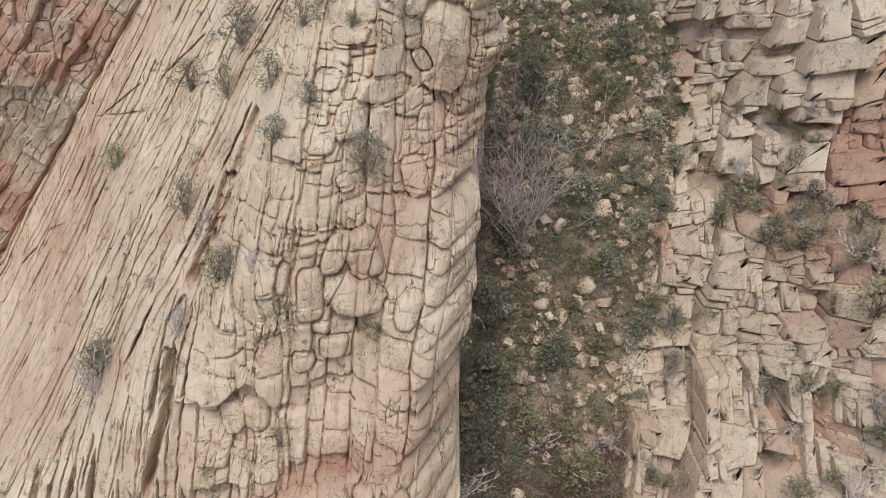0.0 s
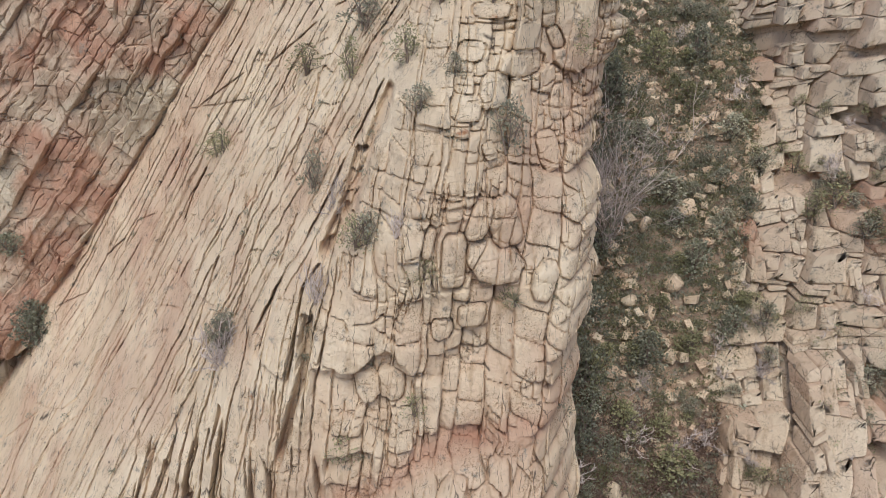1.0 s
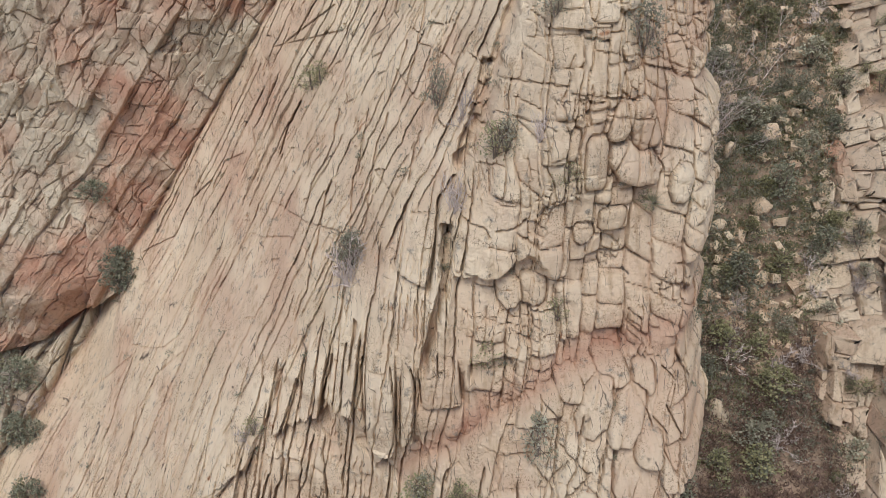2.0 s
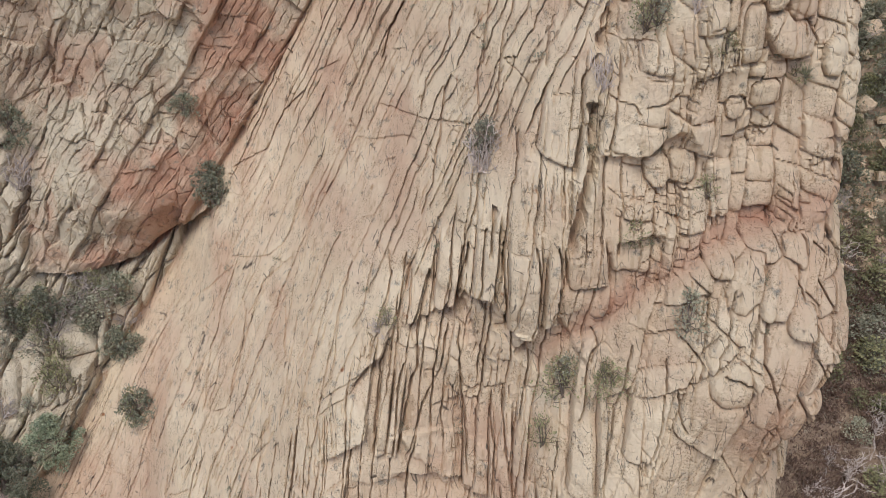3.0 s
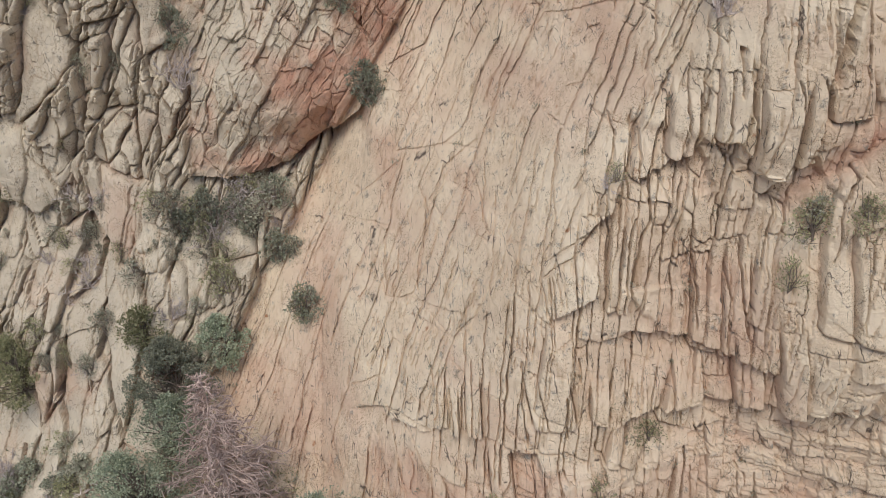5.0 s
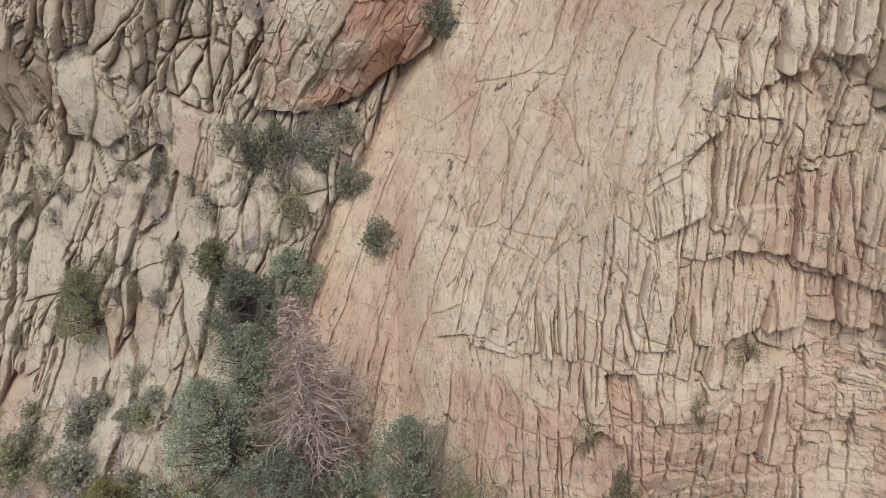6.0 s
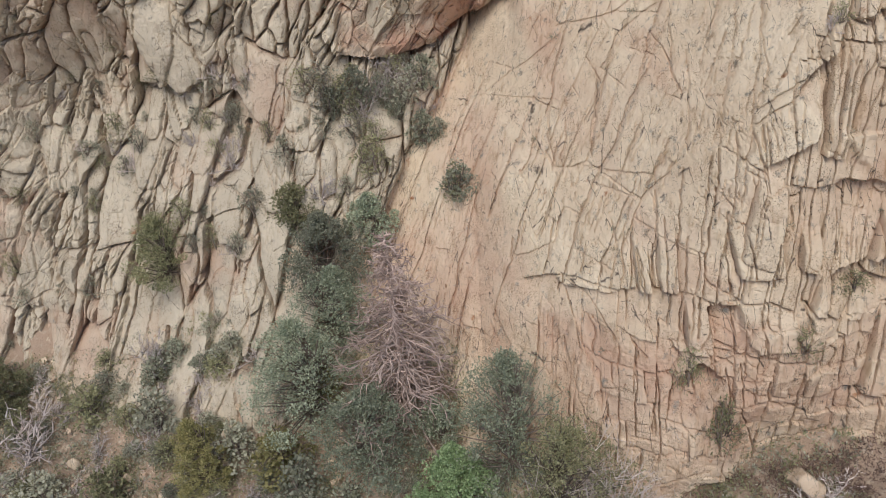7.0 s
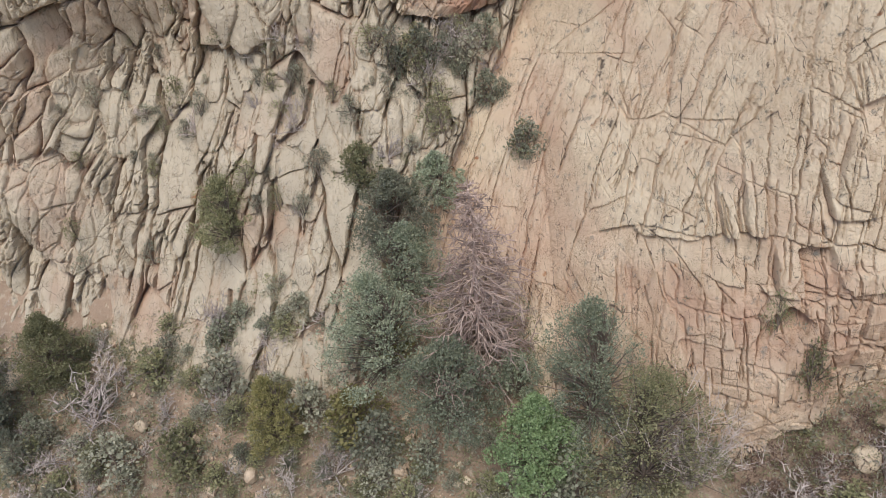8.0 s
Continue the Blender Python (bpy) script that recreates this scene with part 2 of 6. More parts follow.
def main_face(x, z):
    slab, front, nose = slab_parts(x, z)
    body = smax(slab, smax(front, nose, 1.0), 1.6)
    edge = x - edge_line(z)
    corner = 21.0 + 0.25 * np.maximum(0, z - 10) + 2.2 * edge + 40.0 * np.clip(edge - 0.55, 0, 0.4)
    return smax(body, corner, 0.7)


def left_face(x, z):
    low = 19.87 - 0.241 * x + 0.579 * z + 2.5 * 1.1 * np.logaddexp(0, (x - rubble_line(z)) / 1.1)
    high = 36.88 + 0.104 * x + 0.133 * z
    return low, high


def rubble_line(z):
    return np.interp(z, [-12, -4, 0, 4, 8], [-31.0, -33.5, -32.6, -30.5, -29.0])


def cliff_base(x, z):
    low, high = left_face(x, z)
    return smin(main_face(x, z), smin(low, high, 0.5), 0.25) + swell(x, z, LUMPS)


def right_base(x, z):
    return 35.23 - 1.904 * x + 1.371 * z + swell(x, z, RIGHT_LUMPS)


def ground_height(x, y):
    """The one sheet of ground: the slope under the cliffs, the ravine, and the valley in front."""
    slope = GROUND_PLANE[0] + GROUND_PLANE[1] * np.clip(x, -70, 30) + GROUND_PLANE[2] * y + swell(x, y, GROUND_LUMPS)
    foot = np.interp(x, [-60, -45, -24, -8, -2, 1], [-8.0, -7.5, -6.8, -3.5, 1.0, 34.0]) + 0.02 * y
    return smax(smin(slope, foot, 1.5), -26.0 + 0.0 * x, 6.0)


# ---- joints and blocks in the rock ----
def joints(u, v, su, sv, seed, jit=0.8):
    """Irregular cells su long and sv wide: metres to the nearest joint, two random numbers a cell, the way from its centre, and its key."""
    b = v / sv
    ib = np.floor(b)
    d1 = np.full(u.shape, 9e9)
    d2 = d1.copy()
    n1, n2 = [np.zeros(u.shape) for _ in range(4)], [np.zeros(u.shape) for _ in range(4)]
    for db in (-1, 0, 1):
        jb = ib + db
        a = u / su + rnd(jb, jb * 0, seed + 7)
        ia = np.floor(a)
        shift = a - u / su
        for da in (-1, 0, 1):
            ja = ia + da
            pa = ja + 0.5 + jit * (rnd(ja, jb, seed) - 0.5) - shift
            pb = jb + 0.5 + jit * (rnd(ja, jb, seed + 1) - 0.5)
            d = (u / su - pa) ** 2 + (b - pb) ** 2
            near = d < d1
            second = ~near & (d < d2)
            for k, val in enumerate((pa, pb, ja, jb)):
                n2[k] = np.where(near, n1[k], np.where(second, val, n2[k]))
                n1[k] = np.where(near, val, n1[k])
            d2 = np.where(near, d1, np.where(second, d, d2))
            d1 = np.where(near, d, d1)
    na, nb = n2[0] - n1[0], n2[1] - n1[1]
    size = np.hypot(na, nb) + 1e-6
    e = (d2 - d1) / (2 * size) / np.hypot(na / size / su, nb / size / sv)
    r1, r2 = rnd(n1[2], n1[3], seed + 2), rnd(n1[2], n1[3], seed + 3)
    key = (n1[2].astype(np.int64) + 500) * 2000 + n1[3].astype(np.int64) + 1000
    return e, r1, r2, u - n1[0] * su, v - n1[1] * sv, key


def courses(u, v, wide, high, seed):
    """Beds of blocks, wide and high on average, in uneven courses."""
    v = v + 0.22 * high * vnoise(u / 3.0, v / 9.0, seed) + 0.3 * high * vnoise(v / (1.7 * high), v * 0, seed + 1)
    row = np.floor(v / high)
    w = wide * (0.6 + 0.9 * rnd(row, row * 0, seed + 2))
    a = u / w + 9 * rnd(row, row * 0, seed + 3) + 0.12 * vnoise(v * 2, row, seed + 9)
    a = a + 0.33 * vnoise(a / 1.3, row * 3.7, seed + 4)
    col = np.floor(a)
    fu, fv = (a - col) * w, v - row * high
    e = np.minimum(np.minimum(fu, w - fu), np.minimum(fv, high - fv))
    r1, r2 = rnd(col, row, seed + 5), rnd(col, row, seed + 6)
    key = (col.astype(np.int64) + 500) * 2000 + row.astype(np.int64) + 1000
    return e, r1, r2, fv - high / 2, fu - w / 2, key


CARVED, CARVED_RIGHT, BOSSES, PILLARS = [], [], [], []


def crack(width, depth, *line):
    CARVED.append(("crack", width, depth, line))


def recess(depth, fade, *line):
    """Rock broken away on the right-hand side of a line, dying out away from it."""
    CARVED.append(("recess", depth, fade, line))


def crack_r(width, depth, *line):
    CARVED_RIGHT.append(("crack", width, depth, line))


def recess_r(depth, fade, *line):
    CARVED_RIGHT.append(("recess", depth, fade, line))


def boss(x, z, half_wide, half_high, out):
    """A rounded block standing out of the face."""
    BOSSES.append((x, z, half_wide, half_high, out))


def pillar(x0, z0, x1, z1, half_wide, out):
    """A long column with a free lower end, from its top to its foot."""
    PILLARS.append((x0, z0, x1, z1, half_wide, out))


def add_pillars(x, z, depth, keys):
    wob = 0.10 * vnoise(x * 1.2, z * 1.2, 65) + 0.05 * vnoise(x * 5, z * 5, 66)
    for k, (x0, z0, x1, z1, w, out) in enumerate(PILLARS):
        box = (x > min(x0, x1) - 3 * w) & (x < max(x0, x1) + 3 * w) & (z < max(z0, z1) + 2 * w) & (z > min(z0, z1) - 2 * w)
        long = math.hypot(x1 - x0, z1 - z0)
        dx, dz = (x1 - x0) / long, (z1 - z0) / long
        u = (x[box] - x0) * dx + (z[box] - z0) * dz
        v = (x[box] - x0) * dz - (z[box] - z0) * dx
        side = np.abs(v) / w + 0.8 * wob[box] * (0.3 / w)
        end = (u - long) / (0.7 * w) + 1
        r = np.maximum(np.maximum(side, end + 0.5 * wob[box]), 0.55 * (side + end))
        fade = sstep(-0.2, 0.45 * long, u)
        inside = sstep(1.03, 0.97, r)
        face = -out * (0.55 + 0.45 * np.sqrt(1 - np.clip(r, 0, 1) ** 6)) + 0.15 * v * math.sin(5 * k)
        keys[box] = np.where((r < 1.0) & (u > 0.1 * long), -200 - k, keys[box])
        gap = 0.28 * np.exp(-((r - 1.03) * w / 0.024) ** 4) + 0.16 * np.exp(-np.clip((r - 1.0) * w / 0.22, 0, 9) ** 2) * (r > 1)
        depth[box] = depth[box] * (1 - 0.6 * inside * fade) + fade * (face * inside + gap)
    return depth


def add_bosses(x, z, depth, keys):
    wob = 0.09 * vnoise(x * 1.5, z * 1.5, 63) + 0.05 * vnoise(x * 4, z * 4, 64)
    for k, (cx, cz, a, b, out) in enumerate(BOSSES):
        box = (np.abs(x - cx) < 1.5 * a + 0.3) & (np.abs(z - cz) < 1.5 * b + 0.3)
        lean = 0.25 * math.sin(5 * k)
        dx, dz = x[box] - cx - lean * (z[box] - cz) * a / max(a, b), z[box] - cz
        turn = 0.35 * math.sin(7 * k)
        p, q = np.abs((dx + turn * dz) / a), np.abs((dz - turn * dx * b / a * 0.4) / b)
        r = np.maximum((p ** 4 + q ** 4) ** 0.25, 0.62 * (p + q) + 0.10 * math.sin(11 * k)) + wob[box]
        keys[box] = np.where(r < 1.05, -1 - k, keys[box])
        w = sstep(1.10, 0.97, r)
        dome = -0.8 * out * (0.3 + 0.7 * np.sqrt(1 - np.clip(r, 0, 1) ** 5)) + 0.22 * dx * math.sin(3 * k) + 0.2 * dz * math.sin(4 * k + 1)
        depth[box] = depth[box] * (1 - w) + w * (dome + 0.22 * depth[box]) + 0.15 * np.exp(-((r - 1.05) * min(a, b) / 0.022) ** 4)
    return depth


def carve(x, z, bare, CARVED):
    total = np.zeros(x.shape)
    wob = 0.07 * vnoise(x * 1.7, z * 1.1, 61) + 0.04 * vnoise(x * 5, z * 4, 62)
    for kind, a, b, line in CARVED:
        pts = np.array(line).reshape(-1, 2)
        reach = 3 * (a if kind == "crack" else b) + 0.5
        box = (x > pts[:, 0].min() - reach) & (x < pts[:, 0].max() + reach) & (z > pts[:, 1].min() - reach) & (z < pts[:, 1].max() + reach)
        xs, zs, w = x[box] + wob[box], z[box] + 0.5 * wob[box], wob[box]
        best, side, along = np.full(xs.shape, 9e9), np.zeros(xs.shape), np.zeros(xs.shape)
        for k in range(len(pts) - 1):
            p, q = pts[k], pts[k + 1]
            d = q - p
            t = ((xs - p[0]) * d[0] + (zs - p[1]) * d[1]) / (d @ d)
            tc = np.clip(t, 0, 1)
            dist = np.hypot(xs - p[0] - tc * d[0], zs - p[1] - tc * d[1])
            near = dist < best
            best = np.where(near, dist, best)
            side = np.where(near, np.sign((xs - p[0]) * d[1] - (zs - p[1]) * d[0]), side)
            along = np.where(near, (k + t) / (len(pts) - 1), along)
        ends = sstep(-0.02, 0.12, along) * sstep(1.02, 0.88, along)
        if kind == "crack":
            level = abs(pts[-1, 0] - pts[0, 0]) / (np.hypot(*(pts[-1] - pts[0])) + 0.01)
            width = np.maximum(0.021 + 0.016 * level + 0.025 * (xs < -37), a * (0.4 + 0.4 * np.abs(w) / 0.07))
            shallow = 1 - 0.45 * sstep(12, 15, zs) * sstep(-9.5, -7.5, xs) - 0.3 * sstep(-13, -16, xs) * sstep(-32, -30, xs)
            total[box] += b * shallow * np.exp(-(best / width) ** 4) * sstep(-0.01, 0.05, along) * sstep(1.01, 0.95, along)
        else:
            cut = a * np.exp(-(best / b) ** 1.5) * sstep(-0.08, 0.08, best * side) * ends
            total[box] += cut
            bare[box] = np.maximum(bare[box], np.clip(0.9 * cut / a, 0, 0.2))
    return total


# ---- meshes ----
def quad_mesh(name, verts, quads, material, bare=None, smooth=True):
    me = bpy.data.meshes.new(name)
    me.vertices.add(len(verts))
    me.vertices.foreach_set("co", np.ascontiguousarray(verts, np.float32).ravel())
    me.loops.add(len(quads) * 4)
    me.loops.foreach_set("vertex_index", np.ascontiguousarray(quads, np.int32).ravel())
    me.polygons.add(len(quads))
    me.polygons.foreach_set("loop_start", np.arange(0, len(quads) * 4, 4, dtype=np.int32))
    me.update(calc_edges=True)
    me.polygons.foreach_set("use_smooth", np.full(len(quads), smooth))
    if bare is not None:
        me.attributes.new("bare", "FLOAT", "POINT").data.foreach_set("value", np.ascontiguousarray(bare, np.float32))
    me.materials.append(material)
    return me


def grid_quads(nx, nz):
    i, j = np.meshgrid(np.arange(nx - 1), np.arange(nz - 1))
    a = (j * nx + i).ravel()
    return np.stack([a, a + 1, a + nx + 1, a + nx], 1)


def sub_mesh(name, verts, bare, quads, rock, skirt=0.0):
    """A mesh of some of a sheet's faces; skirt: how far its rim runs back into the rock."""
    used, local = np.unique(quads, return_inverse=True)
    local = local.reshape(-1, 4)
    v, b = verts[used], bare[used]
    if skirt:
        edges = np.stack([local, np.roll(local, -1, 1)], 2).reshape(-1, 2)
        code = np.sort(edges, 1) @ np.array([len(v) + 1, 1])
        _, first, count = np.unique(code, return_index=True, return_counts=True)
        rim = edges[first[count == 1]]
        ids, back = np.unique(rim, return_inverse=True)
        back = back.reshape(-1, 2) + len(v)
        v = np.concatenate([v, v[ids] + np.array([0, skirt, 0])])
        b = np.concatenate([b, b[ids]])
        local = np.concatenate([local, np.stack([rim[:, 1], rim[:, 0], back[:, 0], back[:, 1]], 1)])
    return quad_mesh(name, v, local, rock, b, smooth=False)


crack(0.27, 1.2, -5.68, 23.79, -6.37, 22.1, -7.03, 19.58, -7.73, 18.58)
crack(0.27, 1.1, -8.1, 17.41, -8.2, 15.97, -9.03, 13.05)
crack(0.0475, 0.3, -9.41, 21.83, -10.24, 19.74)
crack(0.0475, 0.3, -8.81, 23.36, -9.07, 21.6, -9.72, 19.92)
crack(0.0598, 0.4, -11.55, 14.76, -12.56, 11.49)
crack(0.0554, 0.35, -12.9, 22.48, -15.68, 20.55)
crack(0.0475, 0.3, -16.53, 20.22, -12.3, 21.61)
crack(0.0475, 0.3, -11.56, 22.96, -9.15, 24.96)
crack(0.0396, 0.25, -19.35, 7.35, -19.94, 4.18)
crack(0.0396, 0.25, -23.48, 6.59, -27.78, 2.83, -24.15, 3.94)
crack(0.0396, 0.3, -23.98, 3.39, -24.39, 1.9)
crack(0.0598, 0.5, -11.6, 13.22, -11.83, 11.04)
crack(0.0396, 0.3, -17.64, 12.75, -20.84, 6.39, -22.33, 3.01)
crack(0.0396, 0.3, -28.21, -0.49, -30.2, -5.61)
recess(0.5, 2.5, -18.08, 4.41, -16.75, 5.33, -16.08, 5.84, -15.77, 8.45)
recess(0.45, 2.5, -26.72, -2.94, -25.06, -1.99, -24.73, -2.16, -22.95, -1.44, -20.72, -0.34)
recess(0.45, 0.9, -2.01, 13.99, -4.08, 13.16, -6.14, 12.07, -10.03, 9.03)
recess(0.6, 3, -15.84, 0.69, -13.44, 1.29, -9.76, 1.86, -5.51, 3.57)
recess(0.5, 1.5, -13.99, 9.5, -13.04, 10.21, -12.33, 10.46)
recess(0.5, 2, -8.15, 15.91, -6.63, 15.88, -5.59, 16.73)
recess(0.4, 1.6, -7.65, 13.34, -6.08, 13.62)
recess(0.5, 2, -15.25, 4.15, -11.44, 3.47, -9.86, 3.28)
crack(0.036, 0.275, -2.16, 25.89, -2.23, 25.12, -2.47, 24.24, -2.61, 23.67, -2.89, 22.84, -3.02, 22.14, -3.17, 20.75)
crack(0.036, 0.275, -0.9, 26.27, -0.96, 24.73, -1.01, 23.74, -1.09, 22.36, -1.02, 21.74)
crack(0.036, 0.275, -3.27, 26.15, -3.32, 25.27, -3.35, 24.44, -3.62, 23.48, -3.8, 22.51, -4.04, 20.86)
crack(0.036, 0.275, -0.12, 23.69, -0.2, 22.74, -0.27, 21.71, -0.07, 20.65, -0.16, 20.1)
crack(0.036, 0.275, -4.87, 23.36, -5.06, 22.22, -4.81, 21.36)
crack(0.036, 0.275, 0.86, 24.24, 0.27, 23.12, 0.39, 21.54, 0.78, 19.89)
crack(0.036, 0.275, -1.72, 23.76, -1.52, 22.03, -1.66, 21.17, -1.99, 20.5)
crack(0.0317, 0.22, -3.39, 25.12, -2.23, 25.05, -0.96, 24.73)
crack(0.0317, 0.22, -3.35, 24.37, -2.47, 24.31)
crack(0.0317, 0.22, -4.09, 24.02, -3.17, 24.16)
crack(0.0317, 0.22, -3.31, 23.77, -2.61, 23.67)
crack(0.0317, 0.22, -2.23, 24.19, -1.04, 23.99)
crack(0.0317, 0.22, -1.04, 23.25, -0.01, 23.01)
crack(0.0317, 0.22, -1.09, 22.36, -0.09, 22.26)
crack(0.0317, 0.22, -3.99, 23.04, -3.13, 23.11)
crack(0.0317, 0.22, -3.8, 22.51, -2.95, 22.34)
crack(0.0317, 0.22, -2.95, 22.28, -1.52, 22.03, -0.64, 21.65)
crack(0.0317, 0.22, -1.66, 20.88, -0.62, 20.69)
crack(0.0317, 0.22, -5.62, 22.59, -4.08, 22.89)
crack(0.0317, 0.22, -0.81, 21.68, 0.1, 21.41)
crack(0.0317, 0.22, -0.62, 20.76, 0.32, 20.52)
boss(0.34, 25.52, 0.78, 1.37, 0.5)
boss(-2.64, 22.34, 0.2, 0.24, 0.3)
boss(-0.41, 25.25, 0.26, 0.36, 0.35)
boss(-2.76, 23.63, 0.17, 0.17, 0.3)
boss(-2.58, 26.12, 0.59, 0.21, 0.3)
boss(-2.45, 24, 0.45, 0.47, 0.3)
boss(-3.38, 23.54, 0.45, 0.35, 0.3)
boss(-1.57, 24.6, 0.76, 0.39, 0.35)
boss(-3.21, 25, 0.42, 0.26, 0.2)
boss(-0.12, 23.27, 0.43, 0.55, 0.3)
boss(-0.64, 21.94, 0.38, 0.63, 0.3)
crack(0.27, 1.2, -6.75, 21.83, -7.09, 20.3, -7.83, 18.62)
crack(0.0871, 0.9, -7.83, 18.62, -8.37, 17.94, -8.76, 15.24)
crack(0.036, 0.275, -5.11, 22.13, -5.29, 21.11, -5.23, 19.44, -4.97, 18.74, -5.35, 17.49, -5.47, 16.21)
crack(0.036, 0.275, -4.3, 22.42, -4.66, 21.19, -4.49, 20.28)
crack(0.036, 0.275, -3.8, 21.64, -3.9, 20.72, -4.17, 20.09, -4.23, 18.49)
crack(0.036, 0.275, -2.78, 21.94, -2.74, 20.86, -2.66, 19.89, -3.44, 18.43)
crack(0.036, 0.275, -1.67, 21.09, -1.99, 19.78, -1.91, 19.12)
crack(0.0317, 0.4, -6.43, 21.37, -4.48, 21.56)
crack(0.0317, 0.4, -6.55, 20.49, -5.29, 20.45, -4.86, 20.42)
crack(0.0317, 0.22, -4.5, 21.42, -2.83, 21.11)
crack(0.0317, 0.22, -4.63, 20.43, -3.9, 20.49)
crack(0.0317, 0.22, -4.49, 18.52, -3.35, 18.51, -1.94, 18.45)
crack(0.0317, 0.22, -3.55, 20.76, -1.66, 20.41)
boss(-2.39, 19.18, 0.76, 0.74, 0.5)
boss(-2.17, 20.28, 0.51, 0.71, 0.45)
boss(-3.68, 19.35, 0.36, 0.78, 0.35)
boss(-2.92, 20.5, 0.33, 0.58, 0.4)
boss(-0.84, 18.42, 0.43, 0.58, 0.5)
boss(-4.43, 19.94, 0.17, 0.49, 0.3)
boss(-5.52, 15.54, 0.42, 0.49, 0.5)
boss(-3.09, 17.56, 0.41, 0.38, 0.4)
boss(-4, 17.25, 0.33, 0.35, 0.3)
boss(-4.47, 12.8, 0.44, 0.39, 0.5)
boss(-3.14, 13.33, 0.47, 0.44, 0.45)
boss(-2.24, 13.19, 0.34, 0.44, 0.4)
boss(-3.77, 12.35, 0.51, 0.8, 0.4)
boss(-2.79, 12.24, 0.47, 0.8, 0.4)
boss(-2.24, 11.45, 0.42, 0.44, 0.4)
boss(-4.37, 9.72, 0.59, 0.71, 0.3)
boss(-6.27, 15.42, 0.37, 0.53, 0.4)
crack(0.0396, 0.5, -4.12, 12.2, -4.4, 10.93, -4.92, 9.79)
crack(0.0396, 0.5, -4.6, 10, -3.65, 9.63)
crack(0.0396, 0.5, -3.45, 11.55, -3.72, 10.27)
crack(0.0396, 0.5, -8.33, 9.99, -8.7, 7.54)
crack(0.0792, 0.6, -11.33, 13.85, -11.44, 12.5)
recess(0.5, 3.2, -16.82, 6.97, -16.08, 7.81, -15.38, 8.49, -14.52, 10.12, -14.53, 11.18)
recess(0.4, 1.5, -14.5, 9.42, -13.76, 9.66)
recess(0.4, 1.5, -13.28, 9.88, -12.56, 10.43, -12.32, 10.91)
recess(0.4, 1.5, -12.07, 10.77, -11.55, 11.18)
recess(0.5, 1.5, -10.78, 8.97, -9.94, 10.2, -9.22, 10.71)
boss(-48.81, 2.68, 0.9, 1.87, 0.9)
boss(-52.21, 0.17, 0.91, 1.77, 0.8)
boss(-44.35, 6.28, 1.64, 2.35, 1.1)
boss(-54.08, 2.63, 1.1, 1.97, 0.8)
boss(-46.33, 0.48, 0.7, 1.5, 0.7)
boss(-43.17, 1.39, 1.11, 1.32, 0.9)
boss(-37.15, 2.37, 0.94, 1.08, 1)
boss(-39.19, 0.51, 1.18, 1.86, 0.8)
boss(-55.66, -3.93, 2.41, 3.38, 1.1)
boss(-44.92, 2.58, 0.31, 1.45, 0.5)
boss(-37.68, 3.81, 0.74, 1.55, 0.7)
boss(-37.02, -0.11, 0.82, 1.38, 0.7)
boss(-36.04, 0.34, 0.41, 1.23, 0.5)
boss(-34.8, -1.45, 0.73, 0.61, 0.7)
boss(-34.35, 0.27, 0.64, 1.08, 0.6)
boss(-40.86, -3.2, 0.54, 0.47, 0.6)
boss(-41.75, -1.76, 0.84, 1.19, 0.6)
boss(-49.76, 5.62, 0.37, 1.47, 0.5)
boss(-49.51, 4.28, 0.38, 1.67, 0.5)
boss(-42.34, 6.33, 0.65, 1.24, 0.6)
boss(-40.7, 5.36, 0.53, 1.19, 0.6)
boss(-46, 2.5, 0.47, 1.16, 0.6)
boss(-42.01, -6.32, 1.16, 1.98, 0.7)
boss(-44.68, -7.44, 0.4, 0.91, 0.6)
boss(-47.84, -8.1, 1.1, 3.31, 0.6)
boss(-42.41, -9.75, 1.18, 0.87, 0.8)
boss(-40.78, -9.48, 0.73, 0.92, 0.6)
boss(-39.7, -8.86, 0.58, 1.22, 0.6)
boss(-52.86, -8.45, 0.81, 2.04, 0.6)
boss(-53.07, 3.89, 0.62, 0.65, 0.6)
boss(-44.31, 0.56, 0.43, 1.28, 0.5)
boss(-38.71, 2.89, 0.35, 1.55, 0.5)
boss(-43.66, 3.32, 0.45, 0.47, 0.5)
boss(-49.21, 5.59, 0.31, 1.31, 0.4)
boss(-47.39, 6.61, 0.37, 1.29, 0.4)
crack(0.25, 0.8, -45.97, -7.57, -45.9, -9.51)
crack(0.25, 0.9, -50.67, -3.17, -51.2, -5.07)
crack(0.0792, 0.7, -47.84, -5.65, -48.73, -8.92)
crack(0.3, 0.8, -40.52, 2.26, -41.08, 0.34, -42.72, -0.65)
crack(0.0317, 0.32, -24.56, -2.29, -24.18, -3.97)
crack(0.0317, 0.32, -22.25, -2.71, -21.78, -3.11)
crack(0.0317, 0.32, -17.77, -0.92, -17.5, -2.2)
crack(0.0317, 0.32, -18.46, -2.49, -18.32, -4.64, -17.32, -7.08)
crack(0.0317, 0.32, -22.16, -2.87, -22.44, -4.64)
crack(0.0317, 0.32, -21.84, -5.36, -19.8, -5.4)
recess(0.6, 1.2, -19.66, -0.67, -18.54, -0.49)
recess(0.7, 1.6, -20.01, -2.71, -19.03, -3.42)
recess(0.9, 2, -21.88, -10.14, -19.73, -8.44, -17.17, -8.48, -14.81, -6.72)
crack(0.036, 0.3, -18.69, 10.71, -18.21, 11.08, -17.65, 12.00, -17.04, 12.99, -16.76, 13.34, -15.42, 13.81, -14.60, 14.24, -13.93, 14.45)
